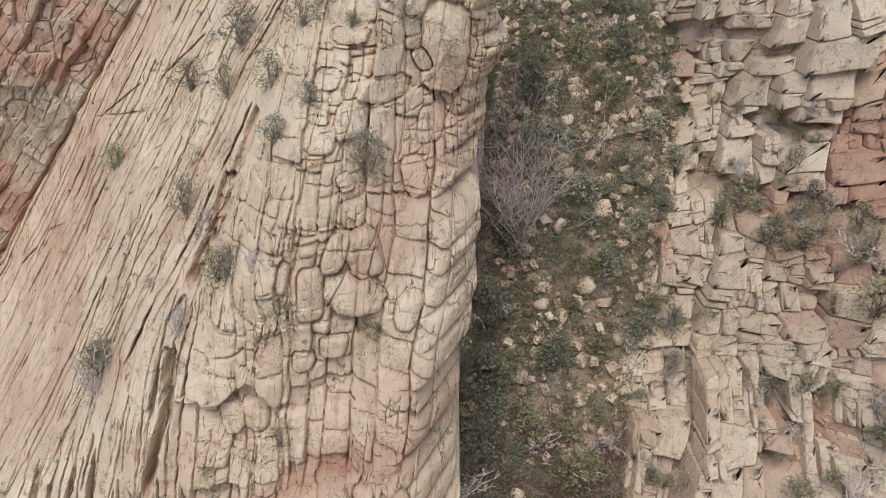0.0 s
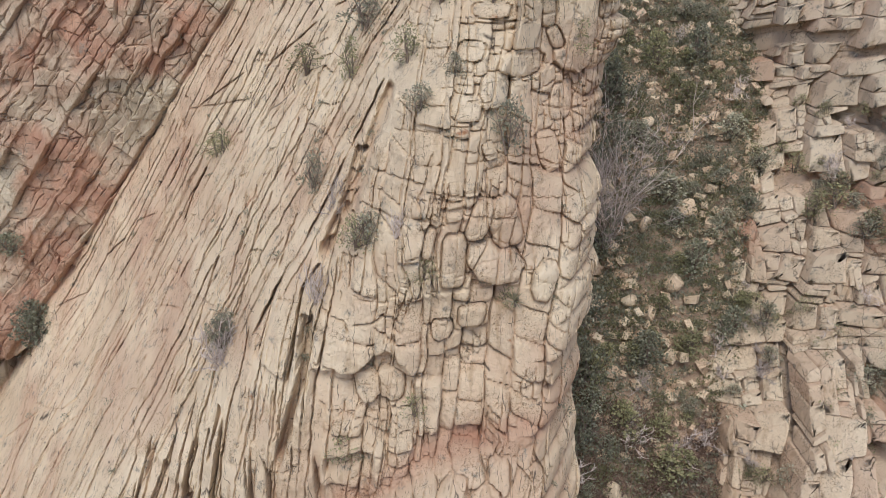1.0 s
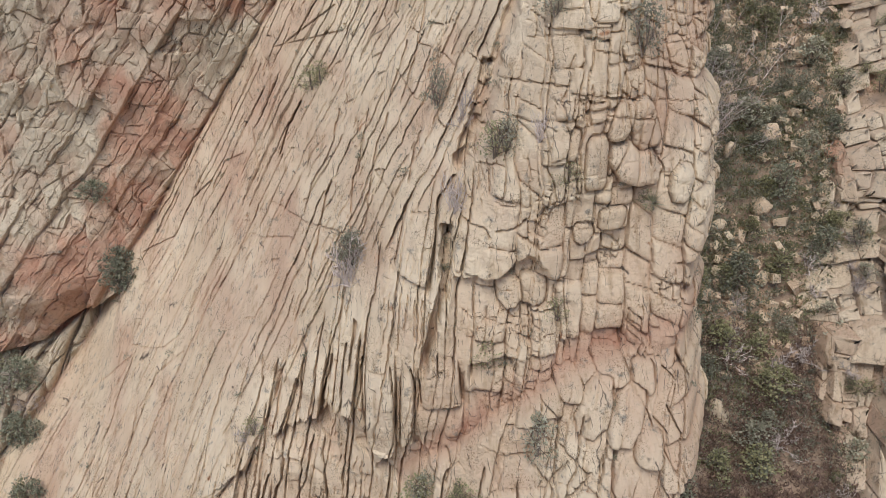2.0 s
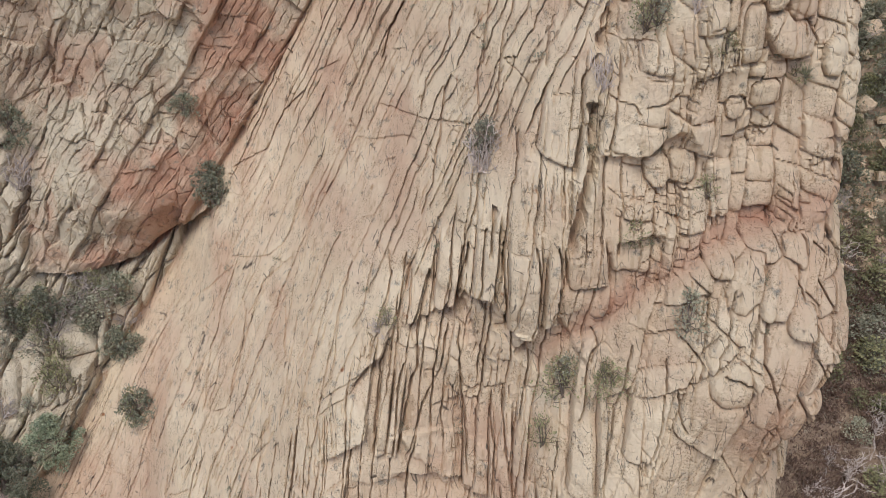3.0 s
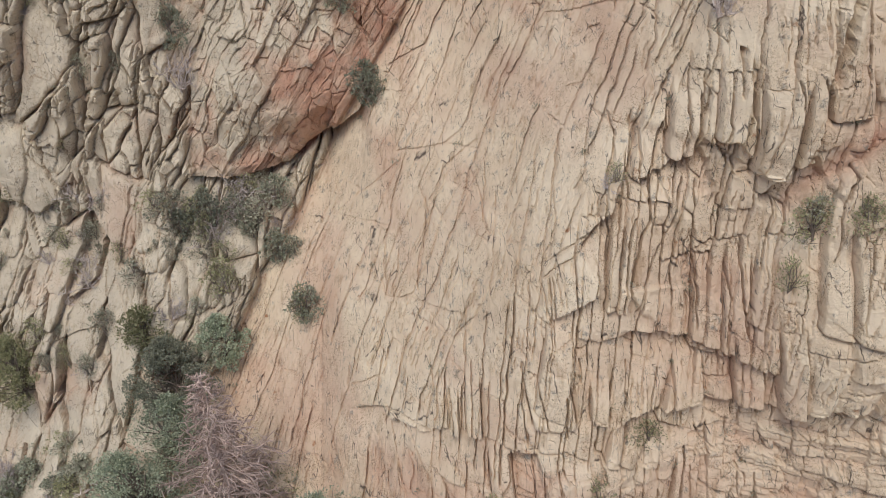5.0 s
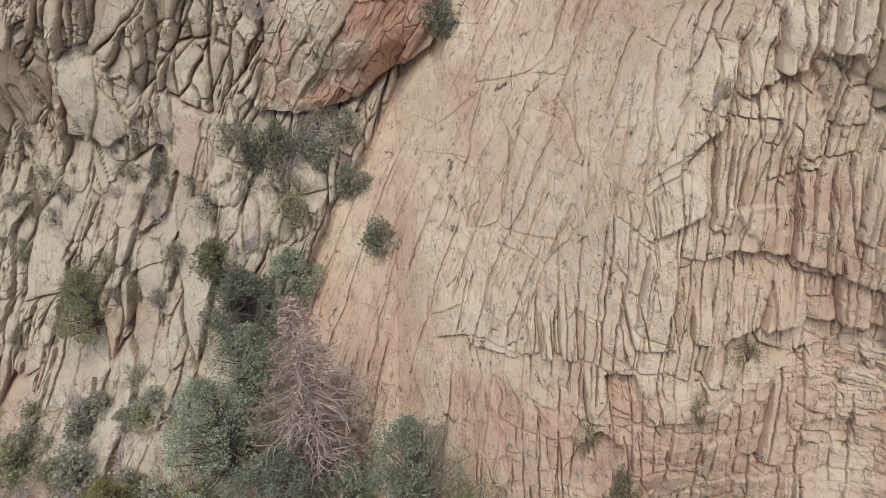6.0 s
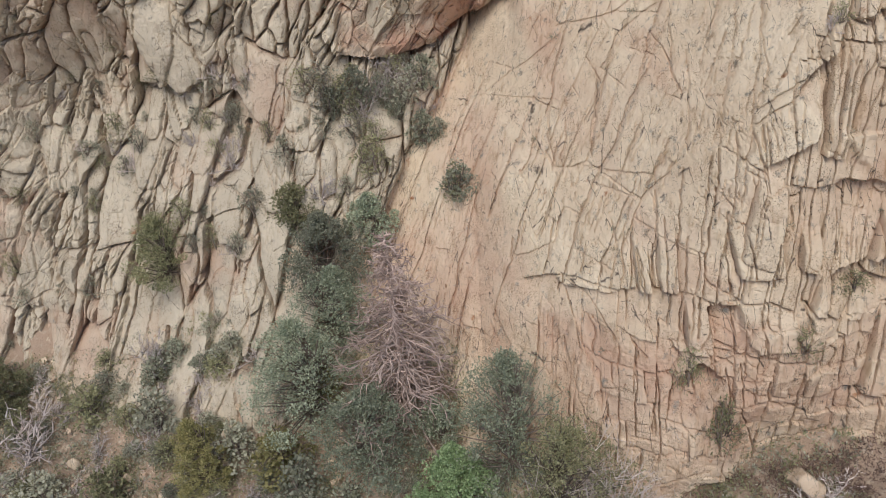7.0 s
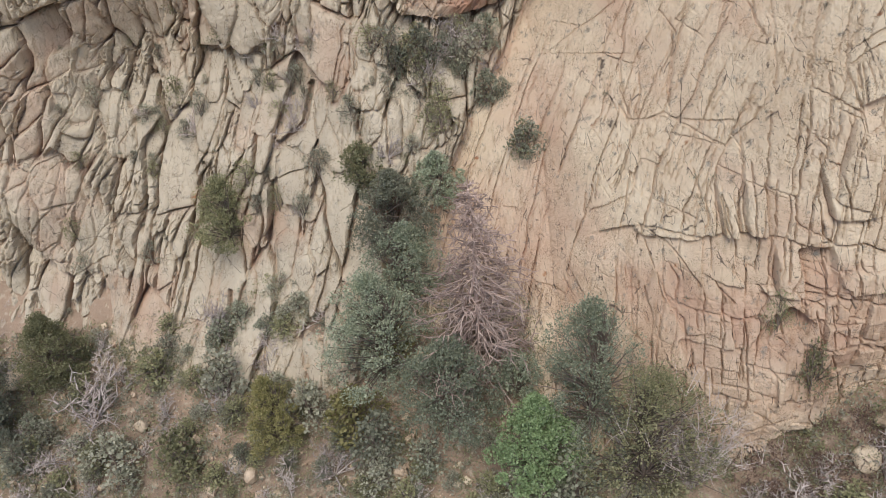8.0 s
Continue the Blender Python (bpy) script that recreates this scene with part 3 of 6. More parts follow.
crack(0.036, 0.3, -15.86, 14.75, -14.60, 14.92, -13.80, 15.09, -13.01, 15.29, -11.89, 15.63)
crack(0.0432, 0.35, -12.34, 19.07, -12.52, 17.98, -13.05, 17.05, -13.54, 16.20, -13.82, 15.20)
crack(0.0432, 0.35, -12.51, 16.90, -12.76, 16.17, -12.94, 15.40, -13.14, 14.62, -13.40, 13.48, -13.86, 12.41)
crack(0.036, 0.3, -10.99, 19.45, -11.22, 18.43, -11.53, 17.23, -11.68, 16.41, -11.59, 15.78)
crack(0.036, 0.3, -10.11, 19.62, -10.60, 18.59, -11.01, 16.36, -11.23, 15.84)
crack(0.0432, 0.35, -8.97, 19.38, -9.18, 18.91, -9.36, 18.00)
crack(0.0634, 0.7, -14.46, 18.58, -15.19, 17.39, -15.61, 16.19)
crack(0.0504, 0.4, -14.42, 11.33, -14.60, 10.58, -14.76, 9.73, -14.82, 8.61)
crack(0.0432, 0.4, -15.10, 11.13, -15.09, 10.40, -15.48, 9.34, -15.73, 8.21)
crack(0.0504, 0.4, -14.10, 11.39, -14.33, 10.41, -14.49, 9.39)
crack(0.0504, 0.4, -13.58, 11.25, -14.03, 9.94, -14.35, 9.35)
crack(0.0504, 0.4, -12.74, 12.20, -12.80, 10.95, -13.03, 10.03)
crack(0.0634, 0.7, -12.16, 12.47, -12.51, 11.05, -12.74, 9.90)
crack(0.0504, 0.5, -11.03, 12.96, -11.00, 11.62, -10.94, 9.77)
crack(0.0504, 0.5, -9.98, 13.27, -9.94, 11.84, -10.05, 10.50, -10.39, 9.01)
crack(0.0504, 0.5, -9.39, 13.35, -9.27, 12.30, -9.45, 10.86, -9.78, 10.12)
crack(0.0504, 0.5, -15.51, 8.22, -15.64, 6.88, -15.81, 5.07)
crack(0.0504, 0.5, -14.59, 8.16, -14.94, 6.90, -15.17, 4.86)
crack(0.0576, 0.5, -14.05, 9.34, -14.20, 7.99, -14.67, 6.42, -15.07, 4.84)
crack(0.0504, 0.4, -12.95, 9.48, -13.31, 7.84, -13.97, 6.63, -14.68, 4.68)
crack(0.0432, 0.35, -12.56, 9.52, -12.63, 7.46, -12.54, 5.91, -12.54, 4.03)
crack(0.0432, 0.35, -11.54, 7.34, -11.49, 5.55, -11.69, 3.69)
crack(0.0432, 0.35, -11.15, 7.47, -11.06, 5.74, -10.96, 4.08)
crack(0.0504, 0.4, -10.21, 9.08, -10.50, 7.33, -10.82, 5.87, -10.96, 4.29)
crack(0.0432, 0.35, -12.54, 6.90, -11.93, 7.26, -10.95, 7.62)
crack(0.036, 0.3, -20.38, 7.47, -19.98, 6.73, -19.91, 5.96)
crack(0.036, 0.3, -16.81, 10.04, -17.22, 8.65, -17.39, 7.53, -17.83, 6.21)
crack(0.036, 0.3, -22.57, 4.85, -22.92, 3.68, -23.15, 2.91)
crack(0.036, 0.3, -18.09, 6.05, -17.09, 6.97, -15.94, 7.92)
crack(0.0432, 0.4, -7.16, 10.33, -7.42, 8.89, -7.96, 7.07, -8.26, 5.70)
crack(0.0504, 0.4, -6.13, 10.21, -6.22, 8.85, -6.45, 7.56, -6.87, 6.44)
crack(0.072, 0.6, -3.92, 10.74, -4.65, 10.13, -5.28, 9.56, -6.14, 9.13)
crack(0.0432, 0.4, -5.28, 9.56, -5.09, 10.07, -5.49, 10.63, -5.88, 10.80)
crack(0.0432, 0.4, -5.82, 9.19, -5.72, 8.22, -5.57, 7.85)
crack(0.0432, 0.4, -4.69, 11.03, -5.11, 10.23)
crack(0.036, 0.35, -7.45, 19.02, -6.88, 19.04, -6.32, 19.15)
crack(0.036, 0.35, -7.10, 19.01, -7.24, 18.29)
crack(0.036, 0.35, -6.77, 19.06, -6.88, 18.27)
crack(0.036, 0.35, -7.68, 17.60, -7.00, 17.29, -6.84, 17.06)
crack(0.036, 0.35, -7.48, 16.88, -7.66, 16.33, -7.75, 16.02)
crack(0.0432, 0.4, -7.91, 16.09, -6.98, 15.88, -6.01, 15.92)
crack(0.036, 0.35, -6.28, 19.19, -6.43, 18.23)
crack(0.036, 0.193, -5.60, 18.95, -5.65, 18.09, -6.66, 18.14)
crack(0.0432, 0.22, -5.06, 18.96, -4.88, 18.37, -5.09, 17.63)
crack(0.036, 0.35, -6.68, 17.30, -6.02, 17.45, -5.71, 17.76)
crack(0.036, 0.35, -8.48, 15.88, -8.08, 15.77, -8.17, 15.21, -8.42, 15.20)
crack(0.036, 0.3, -21.56, 5.32, -22.34, 5.63, -21.46, 7.05, -19.88, 8.44)
crack(0.036, 0.3, -20.12, 9.29, -20.64, 8.36, -21.61, 7.57)
crack(0.036, 0.3, -19.85, 13.56, -19.21, 14.84, -17.90, 15.57)
crack(0.0576, 0.4, -24.48, 9.66, -22.31, 10.84, -21.30, 12.70, -19.87, 14.01)
crack(0.036, 0.3, -24.12, 6.46, -23.46, 6.80, -22.11, 7.34, -21.41, 7.67, -20.26, 8.00, -19.88, 8.09)
crack(0.036, 0.3, -19.73, 7.96, -19.94, 6.64, -19.85, 5.86)
crack(0.036, 0.3, -21.54, 7.16, -21.99, 5.97, -22.59, 4.50, -23.04, 3.10, -23.15, 2.53)
crack(0.036, 0.3, -23.47, 6.76, -24.10, 5.37, -24.46, 4.29)
crack(0.036, 0.3, -17.63, 9.36, -18.22, 7.67, -18.62, 6.33, -18.91, 5.16)
crack(0.036, 0.3, -16.80, 10.09, -17.27, 8.62, -17.70, 7.17, -18.05, 5.69, -18.35, 4.17, -18.54, 3.05)
crack(0.036, 0.3, -15.79, 10.50, -16.30, 9.07, -16.70, 8.53)
crack(0.036, 0.35, -15.02, 10.67, -15.39, 9.30, -15.84, 7.91)
crack(0.036, 0.3, -24.74, 1.63, -23.88, 1.91, -23.23, 2.16, -21.91, 2.59, -20.95, 3.03)
crack(0.036, 0.3, -20.48, 4.07, -20.95, 2.99, -21.17, 1.71)
crack(0.036, 0.3, -23.13, 1.69, -22.19, 1.91, -21.60, 1.96)
crack(0.036, 0.3, -17.97, 5.81, -17.53, 6.27, -16.80, 6.83, -16.01, 7.72)
crack(0.0432, 0.35, -18.07, 5.53, -17.92, 4.98, -17.84, 4.51)
crack(0.072, 0.4, -24.51, 3.81, -24.77, 3.18)
crack(0.0432, 0.4, -24.90, -0.13, -25.24, -1.34, -25.55, -2.23)
crack(0.0432, 0.4, -25.43, -2.16, -24.23, -1.63, -22.94, -1.35, -21.71, -0.89, -20.53, -0.36)
crack(0.0432, 0.4, -19.00, -0.31, -17.64, -0.19, -16.64, -0.45)
crack(0.0432, 0.4, -21.97, 0.29, -21.88, -0.64, -21.67, -0.87)
crack(0.0432, 0.4, -21.63, -0.01, -21.41, -0.75)
crack(0.0432, 0.4, -20.89, 1.84, -21.02, -0.56)
crack(0.0432, 0.4, -20.23, 1.58, -20.32, 0.10, -20.59, -1.54, -20.72, -2.61)
crack(0.0432, 0.4, -18.87, 2.91, -19.01, 1.39, -18.90, -0.29)
crack(0.0432, 0.4, -18.38, 2.38, -18.20, 1.61, -18.06, 0.74)
crack(0.0432, 0.4, -17.35, 2.32, -17.37, 0.38)
crack(0.0576, 0.5, -16.29, 1.24, -16.35, -0.01, -16.02, -0.45)
crack(0.0432, 0.35, -19.19, -0.35, -19.59, -1.51, -20.00, -2.23)
crack(0.0432, 0.4, -21.03, -2.68, -18.99, -2.24, -16.96, -2.26, -15.20, -2.54)
crack(0.0432, 0.4, -21.46, -3.43, -21.61, -5.27, -21.72, -6.02)
crack(0.0432, 0.4, -20.84, -3.26, -21.08, -5.09)
crack(0.0504, 0.4, -12.94, -0.44, -13.02, -1.80, -13.44, -4.18)
crack(0.0504, 0.4, -12.58, -1.85, -11.23, -1.98)
crack(0.0504, 0.4, -12.92, -2.86, -11.16, -2.97)
crack(0.0432, 0.4, -18.98, -4.27, -17.23, -4.08, -15.73, -4.97)
crack(0.036, 0.3, -26.68, -1.48, -26.89, -2.36)
crack(0.036, 0.3, -26.37, -1.52, -26.10, -0.63)
crack(0.036, 0.3, -22.70, 0.88, -22.60, -0.04, -22.94, -1.35)
crack(0.036, 0.3, -23.66, -0.24, -23.99, -1.42)
crack(0.0432, 0.35, -19.97, -0.55, -20.03, -1.82)
crack(0.0432, 0.35, -19.49, -0.52, -19.59, -1.51)
crack(0.036, 0.3, -16.82, 3.34, -16.86, 2.52, -17.35, 2.32)
crack(0.036, 0.3, -15.06, 3.07, -15.23, 1.14)
crack(0.036, 0.3, -23.95, 1.89, -23.31, 2.29, -21.51, 1.99, -20.44, 3.32)
crack(0.036, 0.3, -24.62, 0.14, -24.96, -0.90, -26.69, -2.19)
crack(0.0432, 0.4, -23.90, -1.61, -21.92, -0.96, -20.19, -0.34, -18.56, -0.66)
crack(0.0432, 0.4, -21.90, 0.39, -21.74, -0.80)
crack(0.036, 0.3, -21.38, 0.70, -21.39, -0.67)
crack(0.0432, 0.4, -24.87, -1.78, -23.94, -1.88, -22.83, -2.92)
crack(0.036, 0.3, -18.90, 5.49, -19.04, 4.16)
crack(0.036, 0.3, -22.52, 5.71, -22.78, 3.81, -23.20, 2.42)
crack(0.036, 0.3, -24.26, 4.63, -24.82, 2.58, -24.56, 1.77)
crack(0.0432, 0.4, -22.72, -4.02, -21.38, -3.63, -19.64, -2.89, -18.13, -2.08)
crack(0.0432, 0.4, -21.46, -3.24, -21.35, -5.86, -21.48, -7.42)
crack(0.036, 0.3, -22.53, -6.46, -21.33, -6.36, -19.36, -6.74, -16.25, -5.35)
crack(0.0432, 0.4, -18.97, -2.80, -18.82, -5.70)
crack(0.0432, 0.4, -18.00, -3.66, -16.43, -4.07)
crack(0.0432, 0.4, -19.29, -7.32, -20.60, -7.82, -22.02, -8.92)
pillar(-10.33, 13.87, -10.49, 9.91, 0.48, 0.4)
pillar(-12.73, 12.43, -13.16, 10.06, 0.35, 0.35)
pillar(-13.64, 11.79, -14.41, 9.38, 0.29, 0.35)
pillar(-11.41, 13.83, -11.77, 10.95, 0.35, 0.35)
pillar(-9.44, 13.36, -9.61, 10.34, 0.21, 0.3)
pillar(-15.18, 8.06, -15.65, 5.04, 0.22, 0.25)
pillar(-14.69, 8.13, -15.26, 4.90, 0.20, 0.25)
pillar(-8.94, 17.42, -9.36, 15.64, 0.50, 0.3)
pillar(-8.52, 13.37, -8.43, 11.97, 0.62, 0.2)
pillar(-11.97, 7.02, -12.17, 3.21, 0.53, 0.3)
pillar(-11.19, 7.35, -11.37, 3.21, 0.39, 0.3)
pillar(-10.91, 4.51, -10.81, 1.64, 0.42, 0.3)
pillar(-9.87, 5.68, -9.62, 1.80, 0.32, 0.3)
pillar(-10.38, 7.50, -10.78, 4.77, 0.22, 0.25)
pillar(-12.75, 2.98, -12.85, 1.25, 0.52, 0.3)
pillar(-8.30, 8.77, -8.72, 5.36, 0.50, 0.3)
pillar(-7.44, 9.12, -7.71, 5.38, 0.62, 0.4)
pillar(-6.46, 9.20, -7.03, 6.92, 0.53, 0.3)
pillar(-17.37, 4.68, -18.07, 1.29, 0.53, 0.2)
pillar(-21.76, 0.49, -21.75, -0.90, 0.24, 0.3)
pillar(-20.88, 1.63, -20.92, -0.52, 0.30, 0.25)
pillar(-19.98, -0.64, -19.91, -2.40, 0.44, 0.3)
pillar(-18.12, 2.44, -17.83, 0.77, 0.79, 0.3)
pillar(-16.13, 2.45, -16.19, 1.13, 0.33, 0.3)
pillar(-15.44, 0.77, -15.81, -0.47, 0.30, 0.3)
pillar(-14.66, 0.25, -15.27, -0.62, 0.36, 0.3)
pillar(-12.72, 2.28, -13.45, 0.49, 0.60, 0.3)
pillar(-12.70, -0.68, -13.34, -4.16, 0.43, 0.3)
pillar(-15.37, 8.87, -15.70, 8.09, 0.21, 0.3)
pillar(-14.09, 10.54, -14.55, 9.30, 0.26, 0.3)
crack_r(0.1, 0.5, 13.68, 21.75, 15.07, 22.66)
crack_r(0.1, 0.5, 13.56, 20.43, 14.9, 20.92)
crack_r(0.1, 0.5, 13.37, 19.39, 14.86, 20.25)
crack_r(0.1, 0.5, 13.09, 18.35, 14.56, 19.05)
crack_r(0.1, 0.5, 15.35, 21.9, 16.14, 22.45)
crack_r(0.1, 0.5, 15.04, 20.55, 15.9, 20.92)
crack_r(0.1, 0.5, 9.89, 12.03, 11.85, 13.12)
crack_r(0.1, 0.5, 12.34, 12.57, 14.06, 13.52)
crack_r(0.1, 0.5, 11.49, 11.44, 13.78, 12.6)
crack_r(0.1, 0.5, 10.54, 10.28, 13.51, 11.9)
crack_r(0.1, 0.5, 12.78, 14.69, 14.4, 15.58)
crack_r(0.1, 0.5, 14.1, 12.47, 15.09, 13.25)
crack_r(0.1, 0.5, 14, 11.48, 14.88, 12.08)
crack_r(0.1, 0.5, 14.26, 13.35, 15.27, 14.29)
crack_r(0.1, 0.5, 11.32, 14.78, 10.75, 12.61)
crack_r(0.1, 0.5, 12.69, 15.35, 11.82, 13.03)
crack_r(0.1, 0.5, 13.18, 14.24, 12.8, 12.79)
crack_r(0.1, 0.5, 14.79, 16.79, 14.06, 13.52)
crack_r(0.1, 0.5, 11.84, 12.36, 11.87, 11.13)
crack_r(0.1, 0.5, 12.76, 12.6, 12.61, 11.88)
crack_r(0.1, 0.5, 13.22, 12.91, 12.96, 11.66)
crack_r(0.1, 0.5, 11.32, 11.44, 11.29, 10.66)
crack_r(0.1, 0.5, 15.39, 14.99, 14.88, 12.08)
crack_r(0.1, 0.5, 16.31, 25.27, 16.94, 24.12)
crack_r(0.1, 0.5, 14.49, 22.06, 14.25, 20.01)
crack_r(0.1, 0.5, 16.09, 23.16, 17.2, 25.4)
crack_r(0.2, 0.9, 15.07, 22.66, 14.56, 19.05)
crack_r(0.2, 0.8, 14.72, 15.48, 13.85, 11.3)
crack_r(0.25, 0.8, 13.17, 10.41, 12.43, 9.21)
recess_r(1.2, 2.5, 15.83, 20.5, 16.02, 21.2, 16.21, 23.09)
recess_r(0.8, 2, 14.88, 19.99, 15.82, 20.46)
recess_r(1, 2, 12.33, 23.15, 13.28, 23.77, 14.22, 24.38, 15.47, 26.42)
recess_r(0.8, 1.5, 9.89, 12.03, 11.83, 13.07)
recess_r(0.8, 1.5, 10.52, 10.19, 13.5, 11.81)
recess_r(0.8, 1.5, 12.81, 17.53, 14.67, 18.28)
recess_r(0.7, 1.5, 13.7, 10.66, 14.77, 11.61)


# ---- the main cliff, the hollow and the broken left cliff: one sheet of rock, cut into things ----
def soften(a, n=2):
    """A small box blur."""
    for axis in (0, 1):
        p = np.concatenate([np.repeat(np.take(a, [0], axis), n, axis), a, np.repeat(np.take(a, [-1], axis), n, axis)], axis)
        c = np.cumsum(p, axis)
        hi = np.take(c, np.arange(2 * n, p.shape[axis]), axis)
        lo = np.concatenate([np.zeros_like(np.take(c, [0], axis)), np.take(c, np.arange(0, p.shape[axis] - 2 * n - 1), axis)], axis)
        a = (hi - lo) / (2 * n + 1)
    return a


ax = np.concatenate([np.arange(-60, -38, 0.068), np.arange(-38, -26, 0.048), np.arange(-26, 2.6, 0.029)])
az = np.arange(-12.5, 28.6, 0.055)
gx, gz = np.meshgrid(ax, az)
nx, nz = len(ax), len(az)
near = (gz > np.interp(gx, [-60, -14, -11, -5, -3], [-12.5, -12.5, -9.5, -2.5, -2.5])) & (gz < np.interp(gx, [-60, -56, -47, -41, -35, -32, -29, -26, -23], [6, 11, 14.5, 19, 21, 23.5, 24, 27, 29]))
slab, front, nose = slab_parts(gx, gz)
body = main_face(gx, gz)
low, high = left_face(gx, gz)
wander = 0.7 * fbm(gx / 3.0, gz / 3.0, 31, 4)
FAULT_X, FAULT_Z = [-10.4, -8.6, -6.9, -4.4, -2.0, 3], [8.2, 10.3, 11.7, 13.2, 13.9, 14.6]
fault = np.interp(gx, FAULT_X, FAULT_Z)
slabness = slab - np.maximum(front, nose) + 0.7 * wander
region = np.zeros(gx.shape, np.int8)
region[slabness < 2.0] = 1
region[(gx > -7.4 + 0.2 * (gz - 15) + 0.5 * wander) & (gz > fault)] = 2
region[(gx > -8.2 + 0.3 * wander) & (gz <= fault) & (slabness < 1)] = 3
region[(gz < 0.6 + 0.25 * (gx + 12) + 0.5 * wander) & (slabness < 2.5) & (gx > -23.5 + wander)] = 4
is_left = (np.minimum(low, high) + 0.25 * wander < body) | ((gx < -37 + 0.4 * wander) & (gz < 4))
region[is_left] = 5
region[is_left & ((low < high - 0.3 + 0.5 * wander) | (gx < -35.5 + 0.5 * wander))] = 6
lip = np.interp(gx, [-35.6, -33, -30, -27.8], [5.2, 4.6, 4.9, 6.4])
in_hollow = is_left & (gz > lip) & (gx > np.interp(gz, [5, 9, 12.4, 15.7, 17.3], [-35.4, -34.9, -34, -32.8, -32.2]) + 0.4 * wander)
region[in_hollow] = 5
region[is_left & (gz <= lip) & (gx > -37)] = 6


def slats(u, v, tall, wide, seed, skew=0.4):
    """Plates of uneven width lying side by side in v, each broken across u at its own places: metres to the break and to the plate's side,
    random numbers of the block (two) and of the plate, the way from the block's middle, and the block's key."""
    b = v / wide
    b = b + 0.40 * vnoise(b * 0.7, b * 0, seed)
    col = np.floor(b)
    fb = b - col
    size = tall * (0.45 + 1.2 * rnd(col, col * 0, seed + 1))
    a = (u + skew * (2 * rnd(col, col * 0, seed + 2) - 1) * (fb - 0.5) * wide) / size + 7 * rnd(col, col * 0, seed + 3)
    a = a + 0.36 * vnoise(a * 0.8, col * 3.7, seed + 4)
    row = np.floor(a)
    fa = a - row
    key = (row.astype(np.int64) + 500) * 2000 + col.astype(np.int64) + 1000
    return (np.minimum(fa, 1 - fa) * size, np.minimum(fb, 1 - fb) * wide, rnd(row, col, seed + 5), rnd(row, col, seed + 6), rnd(col, col * 0, seed + 7), (fa - 0.5) * size, (fb - 0.5) * wide, key)


def plates(cell, step, offset, tilt, gap, deep, across, dome, worn, open_to=1.0, open_across=1.0):
    """Depth of such plates: whole plates and single blocks set in or out, tilted, with worn arrises, and open joints along and across."""
    ea, ev, r1, r2, rc, du, dv, _ = cell
    out = step * (2 * r1 - 1) + offset * (2 * rc - 1) + tilt * ((2 * r2 - 1) * du * 0.4 + (2 * rnd(r1 * 9973, r2 * 9973, 5) - 1) * dv)
    if dome:
        edge = np.clip(np.hypot(np.maximum(0, worn - ea), np.maximum(0, worn - ev)) / worn, 0, 1)
        out = out - dome * np.sqrt(1 - edge * edge)
    return out + deep * open_to * np.exp(-(ev / gap) ** 4) + across * open_across * np.exp(-(ea / np.maximum(0.030, 0.8 * gap)) ** 4)


def cells(cell, step, tilt, gap, deep, dome, worn, gate=1.0):
    """Depth of irregular rounded blocks from joints()."""
    e, r1, r2, du, dv, _ = cell
    out = step * (2 * r1 - 1) + tilt * ((2 * r2 - 1) * du + (2 * rnd(r1 * 9973, r2 * 9973, 5) - 1) * dv)
    edge = 1 - np.clip(e / worn, 0, 1)
    return gate * (out - dome * np.sqrt(1 - edge * edge) + deep * np.exp(-(e / gap) ** 4))


def patches(x, z, size, seed, lo, hi, octaves=2):
    return sstep(lo, hi, fbm(x / size, z / size, seed, octaves))


def slab_rock(x, z, bend, jag):
    """The smooth slab: long tight joints that come and go, thin shells of rock between them."""
    across = x - 0.3 * (z - 5) - np.logaddexp(0, (z - 9 - 0.8 * (x + 14)) / 2) + 1.2 * bend + jag
    along = z + 0.3 * x
    fade = 0.45 + 0.55 * np.maximum(sstep(-25, -17, x), sstep(4.0, 0.0, z))
    upper = sstep(9.0, 14.0, z)
    wide = slats(along, across, 7.0, 1.5, 101)
    mid = slats(along, across + 0.5 * jag, 2.6, 0.62, 111, 0.9)
    fine = slats(along, across + jag, 0.9, 0.24, 121, 0.9)
    some = patches(x, z, 1.9, 131, -0.15, 0.45)
    runs = patches(across, along / 3.2, 0.8, 134, -0.12 + 0.2 * (1 - upper), 0.12 + 0.2 * (1 - upper))
    calm = 1 - 0.7 * sstep(-15, -20, x) * (1 - upper) * sstep(0.0, 4.0, z)
    depth = plates(wide, 0.04, 0.07, 0.03, 0.026, 0.42, 0.25, 0.02, 0.08, calm * patches(across, along / 3.5, 1.1, 132, -0.1, 0.15), patches(x, z, 1.2, 133, 0.0, 0.3))
    depth = depth + (1 + 0.9 * upper) * plates(mid, 0.03, 0.045, 0.03, 0.022, 0.30, 0.16, 0.015, 0.05, runs * fade, patches(x, z, 0.8, 135, 0.1, 0.4)) * (0.5 + 0.5 * np.maximum(some, upper))
    return depth + (0.3 + 0.7 * some) * fade * plates(fine, 0.02, 0.022, 0.05, 0.019, 0.17, 0.08, 0.0, 0.05, patches(across, along / 3, 0.3, 136, -0.1, 0.15), patches(x, z, 0.5, 137, 0.0, 0.4)), wide


